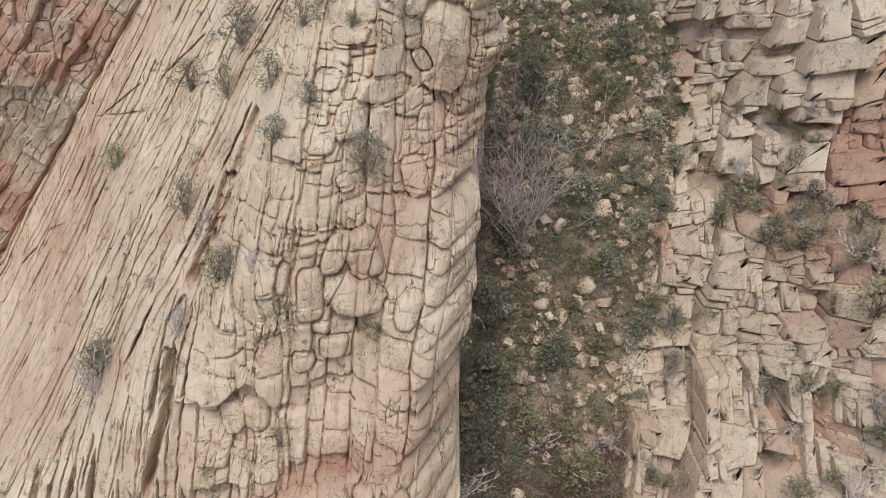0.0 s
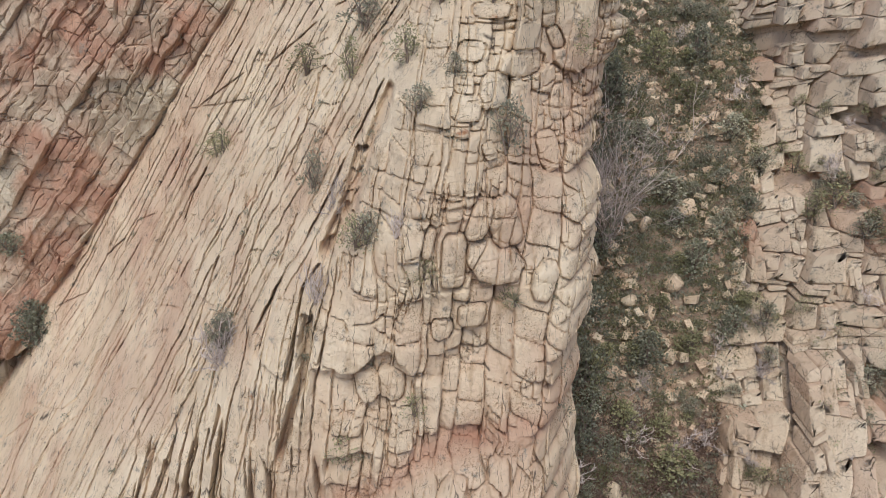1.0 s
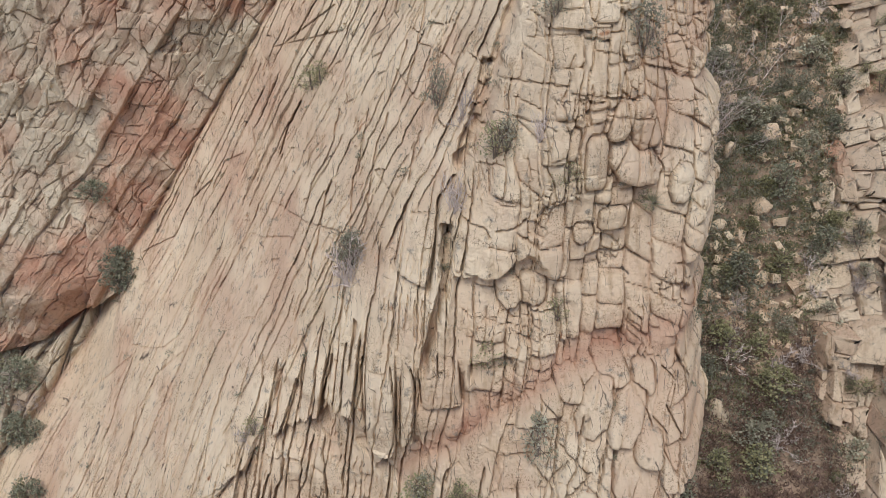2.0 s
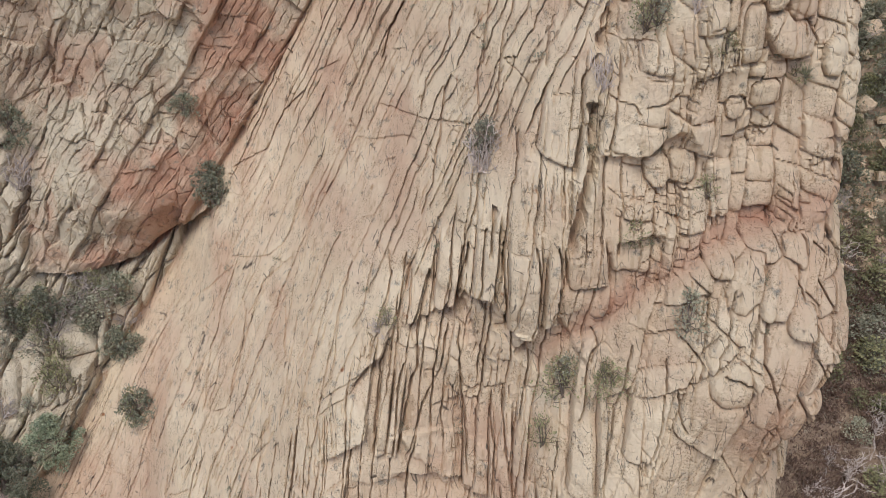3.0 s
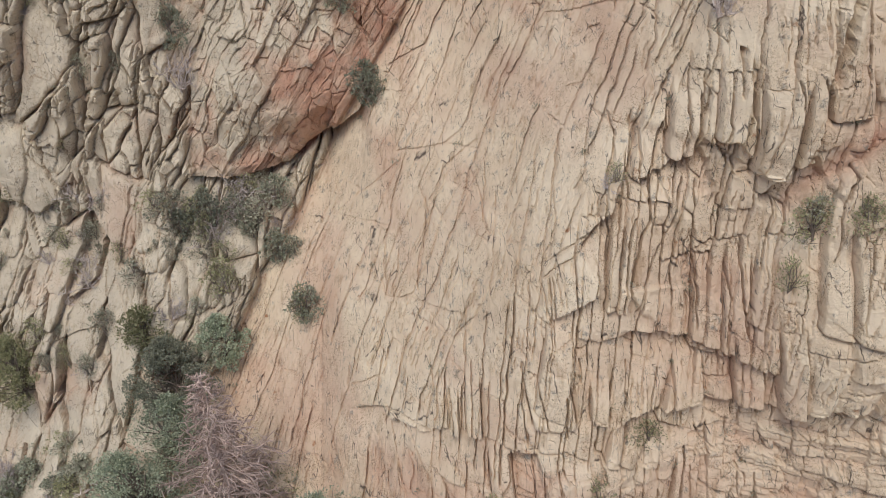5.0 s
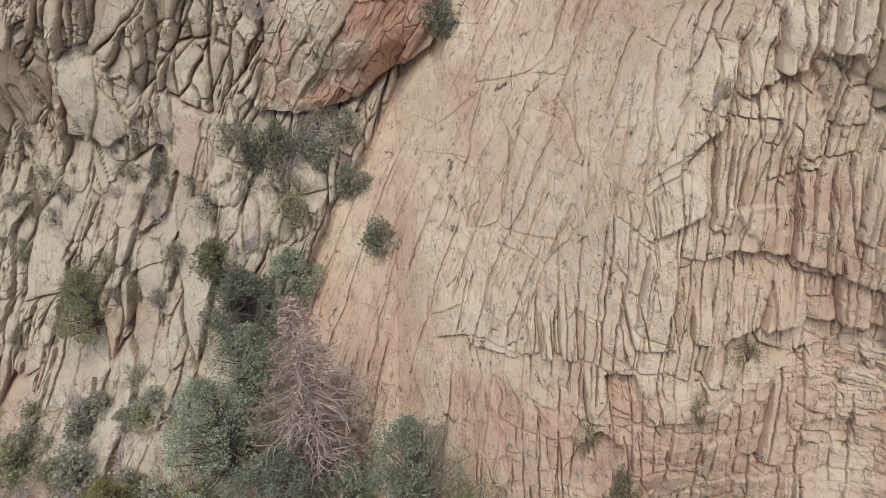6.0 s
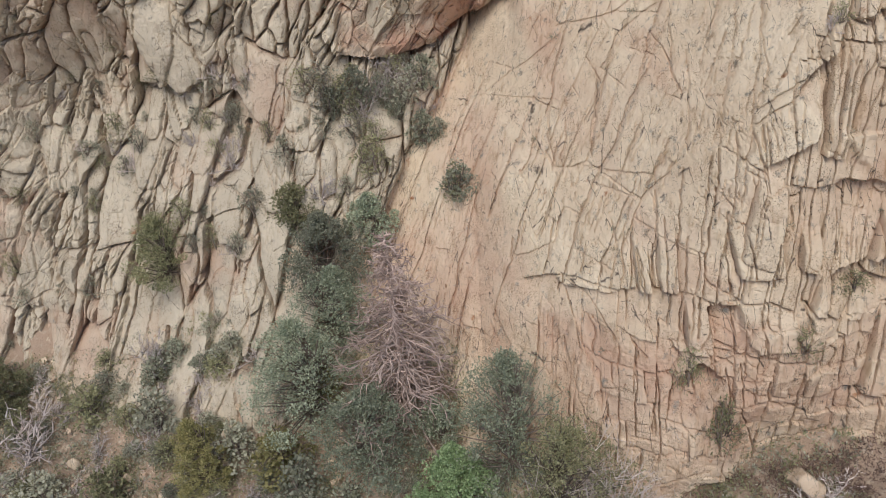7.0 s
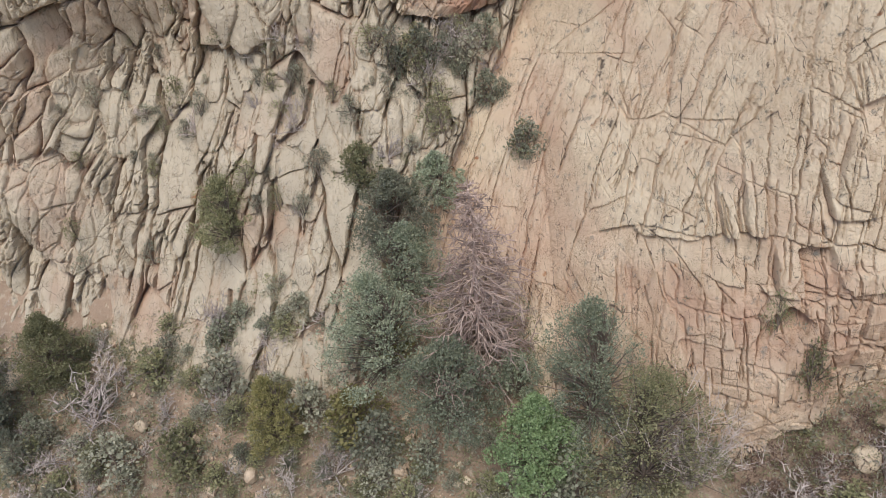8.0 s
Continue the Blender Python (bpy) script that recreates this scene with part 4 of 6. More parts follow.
def column_rock(x, z, bend, jag):
    """Leaning columns and plates with deep joints."""
    across = x - 0.16 * z + bend + jag
    wide = slats(z, across, 6.0, 1.7, 201)
    mid = slats(z + 0.3 * x, across, 3.4, 0.72, 211, 0.7)
    fine = slats(z, across + jag, 0.9, 0.21, 221, 0.9)
    depth = plates(wide, 0.10, 0.13, 0.06, 0.026, 0.45, 0.25, 0.02, 0.06, 0.2 + 0.8 * patches(across, z / 3.5, 1.2, 232, -0.4, 0.0))
    depth = depth + plates(mid, 0.05, 0.08, 0.09, 0.020, 0.34, 0.22, 0.02, 0.05, 0.1 + 0.9 * patches(across, z / 3.5, 0.9, 234, -0.2, 0.1), patches(x, z, 0.9, 235, -0.1, 0.2))
    return depth + patches(x, z, 1.4, 231, -0.2, 0.4) * plates(fine, 0.03, 0.035, 0.06, 0.02, 0.16, 0.10, 0.0, 0.05, patches(x, z, 0.5, 236, -0.1, 0.2), patches(x, z, 0.5, 237, 0.0, 0.3)), mid


def nose_rock(x, z, bend, jag):
    """Rounded blocks piled in columns."""
    across = x - 0.10 * z + bend + 0.5 * jag + 0.08 * fbm(x / 1.3, z / 1.3, 302, 2)
    wide = slats(z, across, 5.0, 1.9, 301)
    mid = slats(z + 0.25 * x + 0.4 * jag, across, 1.15, 0.80, 311, 0.5)
    fine = slats(z, across + jag, 0.55, 0.34, 321, 0.6)
    depth = plates(wide, 0.10, 0.15, 0.05, 0.022, 0.2, 0.2, 0.03, 0.1, patches(across, z / 2.5, 1.2, 332, -0.1, 0.15))
    depth = depth + plates(mid, 0.16, 0.06, 0.22, 0.015, 0.14, 0.12, 0.14, 0.2, 0.1 + 0.9 * patches(across, z / 2, 0.9, 334, -0.3, 0.1), 0.2 + 0.8 * patches(x, z, 0.9, 335, -0.4, 0.1))
    return depth + patches(x, z, 1.1, 331, -0.05, 0.3) * plates(fine, 0.07, 0.03, 0.2, 0.014, 0.12, 0.12, 0.04, 0.08), mid


def lower_rock(x, z, bend, jag):
    """Large worn blocks below the fault, smaller towards the corner."""
    across = x - 0.30 * z + 1.3 * bend + jag
    big = slats(z + 0.45 * x + bend, across + 0.15 * fbm(x / 2.0, z / 2.0, 402, 2), 2.3, 1.35, 401, 1.2)
    mid = slats(z + 0.3 * x, across, 1.3, 0.62, 411, 0.7)
    corner = sstep(-4.2, -2.2, x - 0.15 * (z - 8))
    depth = plates(big, 0.16, 0.11, 0.12, 0.018, 0.32, 0.3, 0.09, 0.12, 0.2 + 0.8 * patches(x, z, 1.2, 434, -0.3, 0.0), 0.2 + 0.8 * patches(x, z, 1.2, 435, -0.3, 0.0))
    return depth + (0.25 + 0.75 * np.maximum(corner, patches(x, z, 1.5, 431, 0.0, 0.4))) * plates(mid, 0.09, 0.07, 0.18, 0.017, 0.26, 0.22, 0.06, 0.08, patches(x, z, 0.9, 432, -0.3, 0.1), patches(x, z, 0.9, 433, -0.3, 0.1)), big


def foot_rock(x, z, bend, jag):
    """Broken beds at the cliff's foot: rough blocks in courses."""
    mid = courses(x + 1.2 * bend, z - 0.12 * x + 1.2 * bend + jag, 1.5, 1.1, 501)
    post = slats(z, x - 0.05 * z + bend + jag, 1.1, 0.55, 511, 0.8)
    beds = slats(x, z - 0.10 * x + bend + jag, 1.6, 0.33, 521, 0.4)
    depth = cells(mid, 0.15, 0.12, 0.024, 0.24 * patches(x, z, 1.2, 533, -0.3, 0.1), 0.06, 0.10)
    depth = depth + plates(post, 0.08, 0.08, 0.14, 0.020, 0.26, 0.2, 0.03, 0.06, patches(x, z / 2, 0.9, 531, -0.1, 0.2), patches(x, z, 0.9, 532, 0.1, 0.4))
    return depth + sstep(-14, -11, x) * plates(beds, 0.05, 0.09, 0.08, 0.026, 0.16, 0.1, 0.02, 0.06, patches(x / 2, z, 1.0, 534, -0.1, 0.2), 0.5), mid


def hollow_rock(x, z, bend, jag):
    """The red hollow: slanting flakes and folds."""
    slant = x - 0.75 * z + 1.5 * bend + jag
    big = slats(z + 0.75 * x, slant, 4.5, 1.5, 601, 1.0)
    mid = slats(z + 0.75 * x, slant + jag, 2.0, 0.5, 611, 1.2)
    lump = joints(z, x - 0.2 * z + 2 * bend + jag, 1.7, 1.0, 641, 0.95)
    depth = plates(big, 0.20, 0.22, 0.14, 0.03, 0.16, 0.12, 0.02, 0.06, patches(x, z, 1.2, 634, -0.2, 0.2))
    depth = depth + plates(mid, 0.05, 0.06, 0.16, 0.028, 0.16, 0.14, 0.0, 0.06, patches(x, z, 1.0, 631, -0.1, 0.3), patches(x, z, 1.0, 632, -0.1, 0.3))
    return depth + patches(x, z, 2.0, 633, -0.1, 0.3) * cells(lump, 0.12, 0.2, 0.03, 0.16, 0.02, 0.05), lump


def heap_rock(x, z, bend, jag):
    """Rounded boulders standing on end, packed together."""
    across = x - 0.28 * z + 2.5 * bend + jag
    heap = joints(z, across, 4.6, 1.9, 701, 0.95)
    mid = joints(z + 0.5 * bend, across, 2.4, 0.82, 711, 0.95)
    fine = joints(z, across + jag, 0.8, 0.4, 721, 0.95)
    whole = (heap[2] > 0.72) * 1.0
    depth = cells(heap, 0.42, 0.2, 0.06, 0.6, 0.38, 0.50)
    depth = depth + cells(mid, 0.36, 0.28, 0.05, 0.40, 0.26, 0.28, 1 - 0.94 * whole)
    return depth + (1 - whole) * patches(x, z, 1.6, 731, -0.1, 0.3) * cells(fine, 0.10, 0.22, 0.05, 0.22, 0.09, 0.12), mid


depth, keys, mottle = np.zeros(gx.shape), np.zeros(gx.shape, np.int64), np.zeros(gx.shape)
bend, jag = np.zeros(gx.shape), np.zeros(gx.shape)
bend[near] = 0.15 * fbm(gx[near] / 2.2, gz[near] / 4.0, 41, 3)
jag[near] = 0.034 * fbm(gx[near] / 0.5, gz[near] / 0.55, 43, 3, 0.6)
for number, kind in enumerate((slab_rock, column_rock, nose_rock, lower_rock, foot_rock, hollow_rock, heap_rock)):
    share = soften((region == number) * 1.0, 3)
    here = near & (share > 0.001)
    relief_here, cell = kind(gx[here], gz[here], bend[here], jag[here])
    depth[here] += share[here] * relief_here
    only = region[here] == number
    at = np.flatnonzero(here.ravel())[only]
    keys.ravel()[at] = cell[-1][only] * 8 + number
    mottle.ravel()[at] = (cell[2 if number in (0, 1, 2, 3) else 1] - 0.5)[only]
depth = add_bosses(gx, gz, add_pillars(gx, gz, depth, keys), keys)

# how far the pale rind has come off
patch = fbm(gx / 4.0, gz / 4.0, 51, 4, 0.6)
bare = np.choose(region, [0.17 + 0.0 * gx, 0.14 + 0 * gx, 0.14 + 0 * gx, 0.20 + 0 * gx, 0.36 + 0 * gx, 0.26 + 0 * gx, 0.03 + 0 * gx])
bare = np.clip(soften(bare, 12) + (0.36 + 0.3 * in_hollow) * patch + (0.12 + 0.3 * in_hollow) * mottle, 0, 1)
for cx, cz, size, more in ((-3.0, 14.5, 2.8, 0.25), (-1.0, 7.0, 4.0, 0.25), (-12.0, 0.0, 6.0, 0.20), (-19.0, -4.0, 5.0, 0.12), (-24.0, 5.0, 7.0, 0.08), (-8.5, 11.0, 2.5, 0.25), (-14.5, 6.0, 2.5, 0.03), (-5.0, 17.0, 1.2, 0.2), (-1.5, 21.0, 2.0, 0.2)):
    bare = bare + more * np.exp(-((gx - cx) ** 2 + (gz - cz) ** 2) / size ** 2) * (region < 5)
bare = np.clip(bare + 0.35 * in_hollow * np.exp(-((gz - lip) / 1.3) ** 2) + 0.55 * np.exp(-((gz - fault - 0.3) / 0.55) ** 2) * (gx > -10) * (region > 0), 0, 1)
cut = carve(gx, gz, bare, CARVED)
rough = np.zeros(gx.shape)
rough[near] = 0.10 * fbm(gx[near] / 1.5, gz[near] / 1.5, 71, 3) + 0.020 * fbm(gx[near] / 0.22, gz[near] / 0.3, 75, 3, 0.7)
broad = cliff_base(gx, gz) + 0.30
# the hollow's rock stands over the boulders and the slab with an undercut edge
below = np.interp(gx, [-36, -35.4, -33, -30.3, -29.3, -27.4, -26.2, -25.6], [6.5, 5.3, 4.8, 5.0, 5.7, 6.4, 7.4, 8.6]) + 0.12 * wander - gz
under = 1.2 * np.exp(-np.abs(below / 1.7) ** 1.5) * sstep(-0.02, 0.10, below) * sstep(-36.6, -35.6, gx) * sstep(-25.4, -26.2, gx)
proud = 0.45 * sstep(0.05, 0.4, body - np.minimum(low, high)) * sstep(0.4, -0.6, below) * soften(in_hollow * 1.0, 3)
sheet_y = broad + depth + cut + rough + under - proud
sheet_y = 0.85 * sheet_y + 0.15 * soften(sheet_y, 1)
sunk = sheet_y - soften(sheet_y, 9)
# bare also follows local depth: redder where rock is sunk, paler where proud
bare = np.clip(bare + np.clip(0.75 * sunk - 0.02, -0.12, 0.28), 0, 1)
smooth_y = soften(sheet_y, 5)
verts = np.stack([gx, sheet_y, gz], 2).reshape(-1, 3)
bare = bare.ravel()
quads = grid_quads(nx, nz)
quads = quads[near.ravel()[quads[:, 0]]]
# faces that lie deep under the ground are never needed
quads = quads[verts[quads[:, 2], 2] > ground_height(verts[quads[:, 2], 0], verts[quads[:, 2], 1]) - 1.2]
face_key, face_left = keys.ravel()[quads[:, 0]], is_left.ravel()[quads[:, 0]]


def rock_face(name, label, verts, bare, quads, face_key, wanted, rock, few=300):
    """A cliff as one thing: its single blocks are parts, the rest is one mesh."""
    order = np.argsort(face_key, kind="stable")
    found, start, count = np.unique(face_key[order], return_index=True, return_counts=True)
    picked = [k for k in np.argsort(-count) if count[k] > 60 and wanted(found[k])][:few]
    rest = np.ones(len(quads), bool)
    pieces = []
    for k in picked:
        rows = order[start[k]:start[k] + count[k]]
        rest[rows] = False
        pieces.append(sub_mesh("rock_block", verts, bare, quads[rows], rock, 0.35))
    thing = new(name, sub_mesh(name, verts, bare, quads[rest], rock))
    tagged(thing, label, "cliff", kind="structure")
    for me in pieces:
        new("rock_block", me).parent = thing
    return thing


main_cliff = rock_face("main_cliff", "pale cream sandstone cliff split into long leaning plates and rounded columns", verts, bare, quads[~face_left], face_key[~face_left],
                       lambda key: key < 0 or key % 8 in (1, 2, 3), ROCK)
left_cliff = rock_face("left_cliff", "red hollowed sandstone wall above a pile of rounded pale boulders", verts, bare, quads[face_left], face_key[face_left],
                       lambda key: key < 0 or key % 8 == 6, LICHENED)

# the same rock above and beside, in broad forms
qx, qz = np.meshgrid(np.arange(-66, 3.0, 0.3), np.arange(-16, 34, 0.3))
qy = cliff_base(qx, qz) + 0.9 + 0.35 * fbm(qx / 2.0, qz / 4.0, 141, 4)
far_quads = grid_quads(qx.shape[1], qx.shape[0])
i, j = np.clip(np.searchsorted(ax, qx - 0.6), 0, nx - 1), np.clip(np.searchsorted(az, qz - 0.3), 0, nz - 1)
hidden = near[j, i] & (qz > -12) & (qz < 28) & (qx > -59.4)
far_quads = far_quads[~hidden.ravel()[far_quads].all(1)]
far_verts = np.stack([qx, qy, qz], 2).reshape(-1, 3)
part_of_cliff = new("upper_rock", sub_mesh("upper_rock", far_verts, np.clip(0.2 + 0.4 * fbm(qx / 4, qz / 4, 51, 4), 0, 1).ravel(), far_quads, ROCK))
part_of_cliff.parent = main_cliff

# ---- the right-hand cliff across the ravine: blocky beds and ledges ----
rx, rz = np.meshgrid(np.arange(6, 28.0, 0.11), np.arange(-2, 32.0, 0.11))
bedding = rz - 0.55 * (rx - 10)
upright = rx - 0.42 * (rz - 12)
mid = courses(upright + 0.12 * fbm(rx, rz, 83, 3), bedding + 0.10 * fbm(rx / 1.5, rz / 1.5, 84, 3), 1.5, 1.15, 800)
rdepth = cells(mid, 0.35, 0.2, 0.08, 0.5, 0.04, 0.12) + 0.1 * fbm(rx / 1.5, rz / 1.5, 87, 4) + 0.03 * fbm(rx / 0.3, rz / 0.3, 88, 3)
rbare = np.clip(0.24 + 0.40 * fbm(rx / 3.0, rz / 3.0, 89, 5, 0.6) + 0.3 * (mid[1] - 0.5), 0, 1)
rcut = carve(rx, rz, rbare, CARVED_RIGHT)
ry = right_base(rx, rz) + 0.4 * rdepth + 0.6 * rcut + 0.6
rverts = np.stack([rx, ry, rz], 2).reshape(-1, 3)
rbare = rbare.ravel()
rquads = grid_quads(rx.shape[1], rx.shape[0])
pick = rverts[rquads[:, 2], 2] > ground_height(rverts[rquads[:, 2], 0], rverts[rquads[:, 2], 1]) - 4.0
right_cliff = rock_face("right_cliff", "blocky cream and pink sandstone ledges across the ravine", rverts, rbare, rquads[pick], mid[5].ravel()[rquads[pick, 0]],
                        lambda key: False, BLOCKY)

# ---- ground: one sheet to the horizon ----
ex = np.concatenate([-np.geomspace(2500, 85, 14), np.arange(-80, 45, 0.45), np.geomspace(50, 2500, 14)])
ey = np.concatenate([-np.geomspace(2500, 6, 16), np.arange(-4, 6, 1.0), np.arange(6, 62, 0.45), np.geomspace(66, 2500, 14)])
wx, wy = np.meshgrid(ex, ey)
wz = ground_height(wx, wy) + 0.35 * fbm(wx / 4.0, wy / 4.0, 91, 4) + 0.10 * fbm(wx / 0.9, wy / 0.9, 95, 3)
ground = new("ground", quad_mesh("ground", np.stack([wx, wy, wz], 2).reshape(-1, 3), grid_quads(len(ex), len(ey)), EARTH))
tagged(ground, "steep stony red-brown slope with dry scrub and loose rubble", "ground", kind="structure")


# ---- single blocks of the right-hand cliff, each a part of it ----
def inset_ring(p, by):
    """A closed outline drawn in evenly by a distance."""
    before, after = p - np.roll(p, 1, 0), np.roll(p, -1, 0) - p
    n1 = np.stack([-before[:, 1], before[:, 0]], 1) / (np.hypot(*before.T)[:, None] + 1e-6)
    n2 = np.stack([-after[:, 1], after[:, 0]], 1) / (np.hypot(*after.T)[:, None] + 1e-6)
    n = n1 + n2
    n = n / (np.hypot(*n.T)[:, None] + 1e-6)
    return p + by * n / np.maximum(0.6, (n * n1).sum(1))[:, None]


def block_mesh(pts, depth_of, arris, back, bareness, rock, rng, bulge):
    """A block of rock: an uneven outline, a face that follows the cliff, worn arrises, and sides that run back."""
    n = len(pts)
    mid = pts.mean(0)
    rings = []
    for inset, deep in ((0.0, back), (0.0, 0.8 * arris), (0.3 * arris, 0.2 * arris), (arris, 0.0)):
        q = inset_ring(pts, inset)
        rings.append(np.stack([q[:, 0], depth_of(q) + deep, q[:, 1]], 1))
    inner = mid + (rings[3][:, [0, 2]] - mid) * 0.55
    rings.append(np.stack([inner[:, 0], depth_of(inner) - bulge + rng.normal(0, 0.008, n), inner[:, 1]], 1))
    verts = np.concatenate(rings + [np.array([[mid[0], float(depth_of(mid[None])[0]) - 1.2 * bulge, mid[1]]])])
    i = np.arange(n)
    j = (i + 1) % n
    quads = [np.stack([k * n + i, k * n + j, (k + 1) * n + j, (k + 1) * n + i], 1) for k in range(4)]
    i = np.arange(0, n - n % 2, 2)
    quads.append(np.stack([4 * n + i, 4 * n + i + 1, 4 * n + (i + 2) % n, 0 * i + 5 * n], 1))
    quads = np.concatenate(quads)
    red = np.append(np.repeat((0.34, 0.22, 0.05, 0.0, -0.02), n), -0.02)
    return verts, quads, np.clip(red + bareness, 0, 1), np.arange(len(quads)) >= n


def half(poly, p, d, gap):
    """The part of a convex outline on the left of a line, drawn back by half a joint."""
    nrm = np.array([-d[1], d[0]])
    s = (poly - p) @ nrm - gap / 2
    out = []
    for k in range(len(poly)):
        m = (k + 1) % len(poly)
        if s[k] >= 0:
            out.append(poly[k])
        if (s[k] >= 0) != (s[m] >= 0):
            out.append(poly[k] + (poly[m] - poly[k]) * s[k] / (s[k] - s[m]))
    return np.array(out)


def broken(poly, su, sv, rng, step, gap, turn=0.10, out=0.0, level=0, odd=0.45, upright=False):
    """Rock broken again and again along joints into convex blocks of about su by sv; each with how far it stands out."""
    lo, hi = poly.min(0), poly.max(0)
    a, b = (hi - lo) / (su, sv)
    if max(a, b) < min(rng.lognormal(0.35, odd), 2.3) or level > 18:
        return [(poly, out)]
    along = rng.uniform(0, a) < rng.uniform(0, b) or (upright and b > 3.2)
    p = lo + (hi - lo) * rng.uniform(0.3, 0.7, 2)
    t = rng.normal(0, turn) * (2.2 if rng.random() < 0.15 else 1) + (0 if along else math.pi / 2)
    d = np.array([math.cos(t), math.sin(t)])
    wide = gap * rng.lognormal(0, 0.7) * (1 + 0.35 * max(0, 5 - level) * 0.4)
    leaves = []
    size = min(1.0, 0.35 + 0.12 * max(a, b))
    for sign in (1, -1):
        child = half(poly, p, sign * d, wide)
        if len(child) > 2 and np.ptp(child[:, 0]) > 0.12 * su and np.ptp(child[:, 1]) > 0.12 * sv:
            leaves += broken(child, su, sv, rng, step, gap, turn, out + rng.normal(0, step) * size, level + 1, odd, upright)
    return leaves


def worn_outline(poly, cut, seg):
    """Corners cut off, long sides broken up."""
    side = np.hypot(*(np.roll(poly, -1, 0) - poly).T)
    poly = poly[side > 0.02]
    nxt = np.roll(poly, -1, 0)
    out = []
    for p, q in zip(poly, nxt):
        size = float(np.hypot(*(q - p)))
        c = min(0.33, cut / max(size, 0.05))
        k = max(1, int(size * (1 - 2 * c) / seg))
        out += [p + (q - p) * (c + (1 - 2 * c) * i / k) for i in range(k + 1)]
    if len(out) % 2:
        out.append((out[-1] + out[0]) / 2)
    return np.array(out)


def rock_blocks(parent, leaves, to_xz, keep, base, slope_limit, rng, rock, arris, cut, tilt, redness, back, bulge, follow, wob, seed, seg=0.45):
    """Hangs broken blocks on a rock face: the larger ones as parts, the many small ones as one."""
    made = []
    for poly, out in leaves:
        q = to_xz(worn_outline(poly, cut * rng.uniform(0.4, 1.5), seg))
        q = q + wob * np.stack([fbm(q[:, 0] / 0.9, q[:, 1] / 0.9, seed, 3, 0.6), fbm(q[:, 0] / 0.9, q[:, 1] / 0.9, seed + 9, 3, 0.6)], 1)
        nxt = np.roll(q, -1, 0)
        area = 0.5 * float((q[:, 0] * nxt[:, 1] - q[:, 1] * nxt[:, 0]).sum())
        if area < 0:
            q, area = q[::-1].copy(), -area
        mid = q.mean(0)
        if len(q) < 4 or area < 0.02 or not keep(mid[0], mid[1]):
            continue
        wear = min(arris * rng.uniform(0.6, 1.6), 0.45 * area / float(np.hypot(*(nxt - q).T).sum()))
        probe = base(np.array([mid[0], mid[0] + 0.3, mid[0] - 0.3, mid[0], mid[0]]), np.array([mid[1], mid[1], mid[1], mid[1] + 0.3, mid[1] - 0.3]))
        sx = np.clip((probe[1] - probe[2]) / 0.6, -slope_limit[0], slope_limit[0]) + rng.normal(0, tilt)
        sz = np.clip((probe[3] - probe[4]) / 0.6, -slope_limit[1], slope_limit[1]) + rng.normal(0, tilt)

        def depth_of(at):
            flat = probe[0] + sx * (at[:, 0] - mid[0]) + sz * (at[:, 1] - mid[1])
            return out + flat + follow * np.clip(base(at[:, 0], at[:, 1]) - flat, -0.5, 0.5)
        red = redness(mid[0], mid[1]) + rng.normal(0, 0.09) + 0.5 * max(0, out)
        made.append((area, block_mesh(q, depth_of, wear, back, float(np.clip(red, 0, 1)), rock, rng, bulge * wear)))
    made.sort(key=lambda item: -item[0])
    for _, (verts, quads, red, smooth) in made[:300]:
        me = quad_mesh("rock_block", verts, quads, rock, red)
        me.polygons.foreach_set("use_smooth", smooth)
        new("rock_block", me).parent = parent
    small = [item[1] for item in made[300:]]
    if small:
        start = np.cumsum([0] + [len(item[0]) for item in small[:-1]])
        me = quad_mesh("small_blocks", np.concatenate([item[0] for item in small]), np.concatenate([item[1] + k for item, k in zip(small, start)]), rock, np.concatenate([item[2] for item in small]))
        me.polygons.foreach_set("use_smooth", np.concatenate([item[3] for item in small]))
        ob = new("small_blocks", me)
        ob.parent = parent
        tagged(ob, kind="stuff")


def right_xz(p):
    return np.stack([13.2 + 1.6 * p[:, 0] + 0.42 * p[:, 1], 14.5 + 0.95 * p[:, 0] + 2.0 * p[:, 1]], 1)


def right_smooth(x, z):
    return right_base(x, z) - 0.2 + 0.7 * fbm(x / 3.0, z / 3.0, 1015, 2)


def right_kept(x, z):
    y = float(right_base(np.array(x), np.array(z)))
    return 8.5 < x < 23 and 2 < z < 29 and z > float(ground_height(np.array(x), np.array(y))) - 0.6 and fbm(np.array(x / 2.2), np.array(z / 1.4), 1016, 3) < 0.8


rng = np.random.default_rng(1005)
leaves = broken(np.array([[-3.5, -6.0], [5.5, -6.0], [5.5, 7.0], [-3.5, 7.0]]), 0.40, 0.36, rng, 0.20, 0.018, 0.08, odd=0.6)
rock_blocks(right_cliff, leaves, right_xz, right_kept, right_smooth, (2.2, 1.6), rng, BLOCKY, 0.06, 0.02, 0.07,
            lambda x, z: 0.06 + 0.65 * float(fbm(np.array(x / 2.5), np.array(z / 2.5), 1017, 3)), 2.0, 0.1, 0.2, 0.07, 1018, 0.2)


# ---- plants and loose rock: mesh helpers ----
def part(name, me, parent, label=""):
    ob = new(name, me)
    ob.parent = parent
    return tagged(ob, label) if label else ob


def thing(name, label, category, group=""):
    return tagged(new(name), label, category, group)


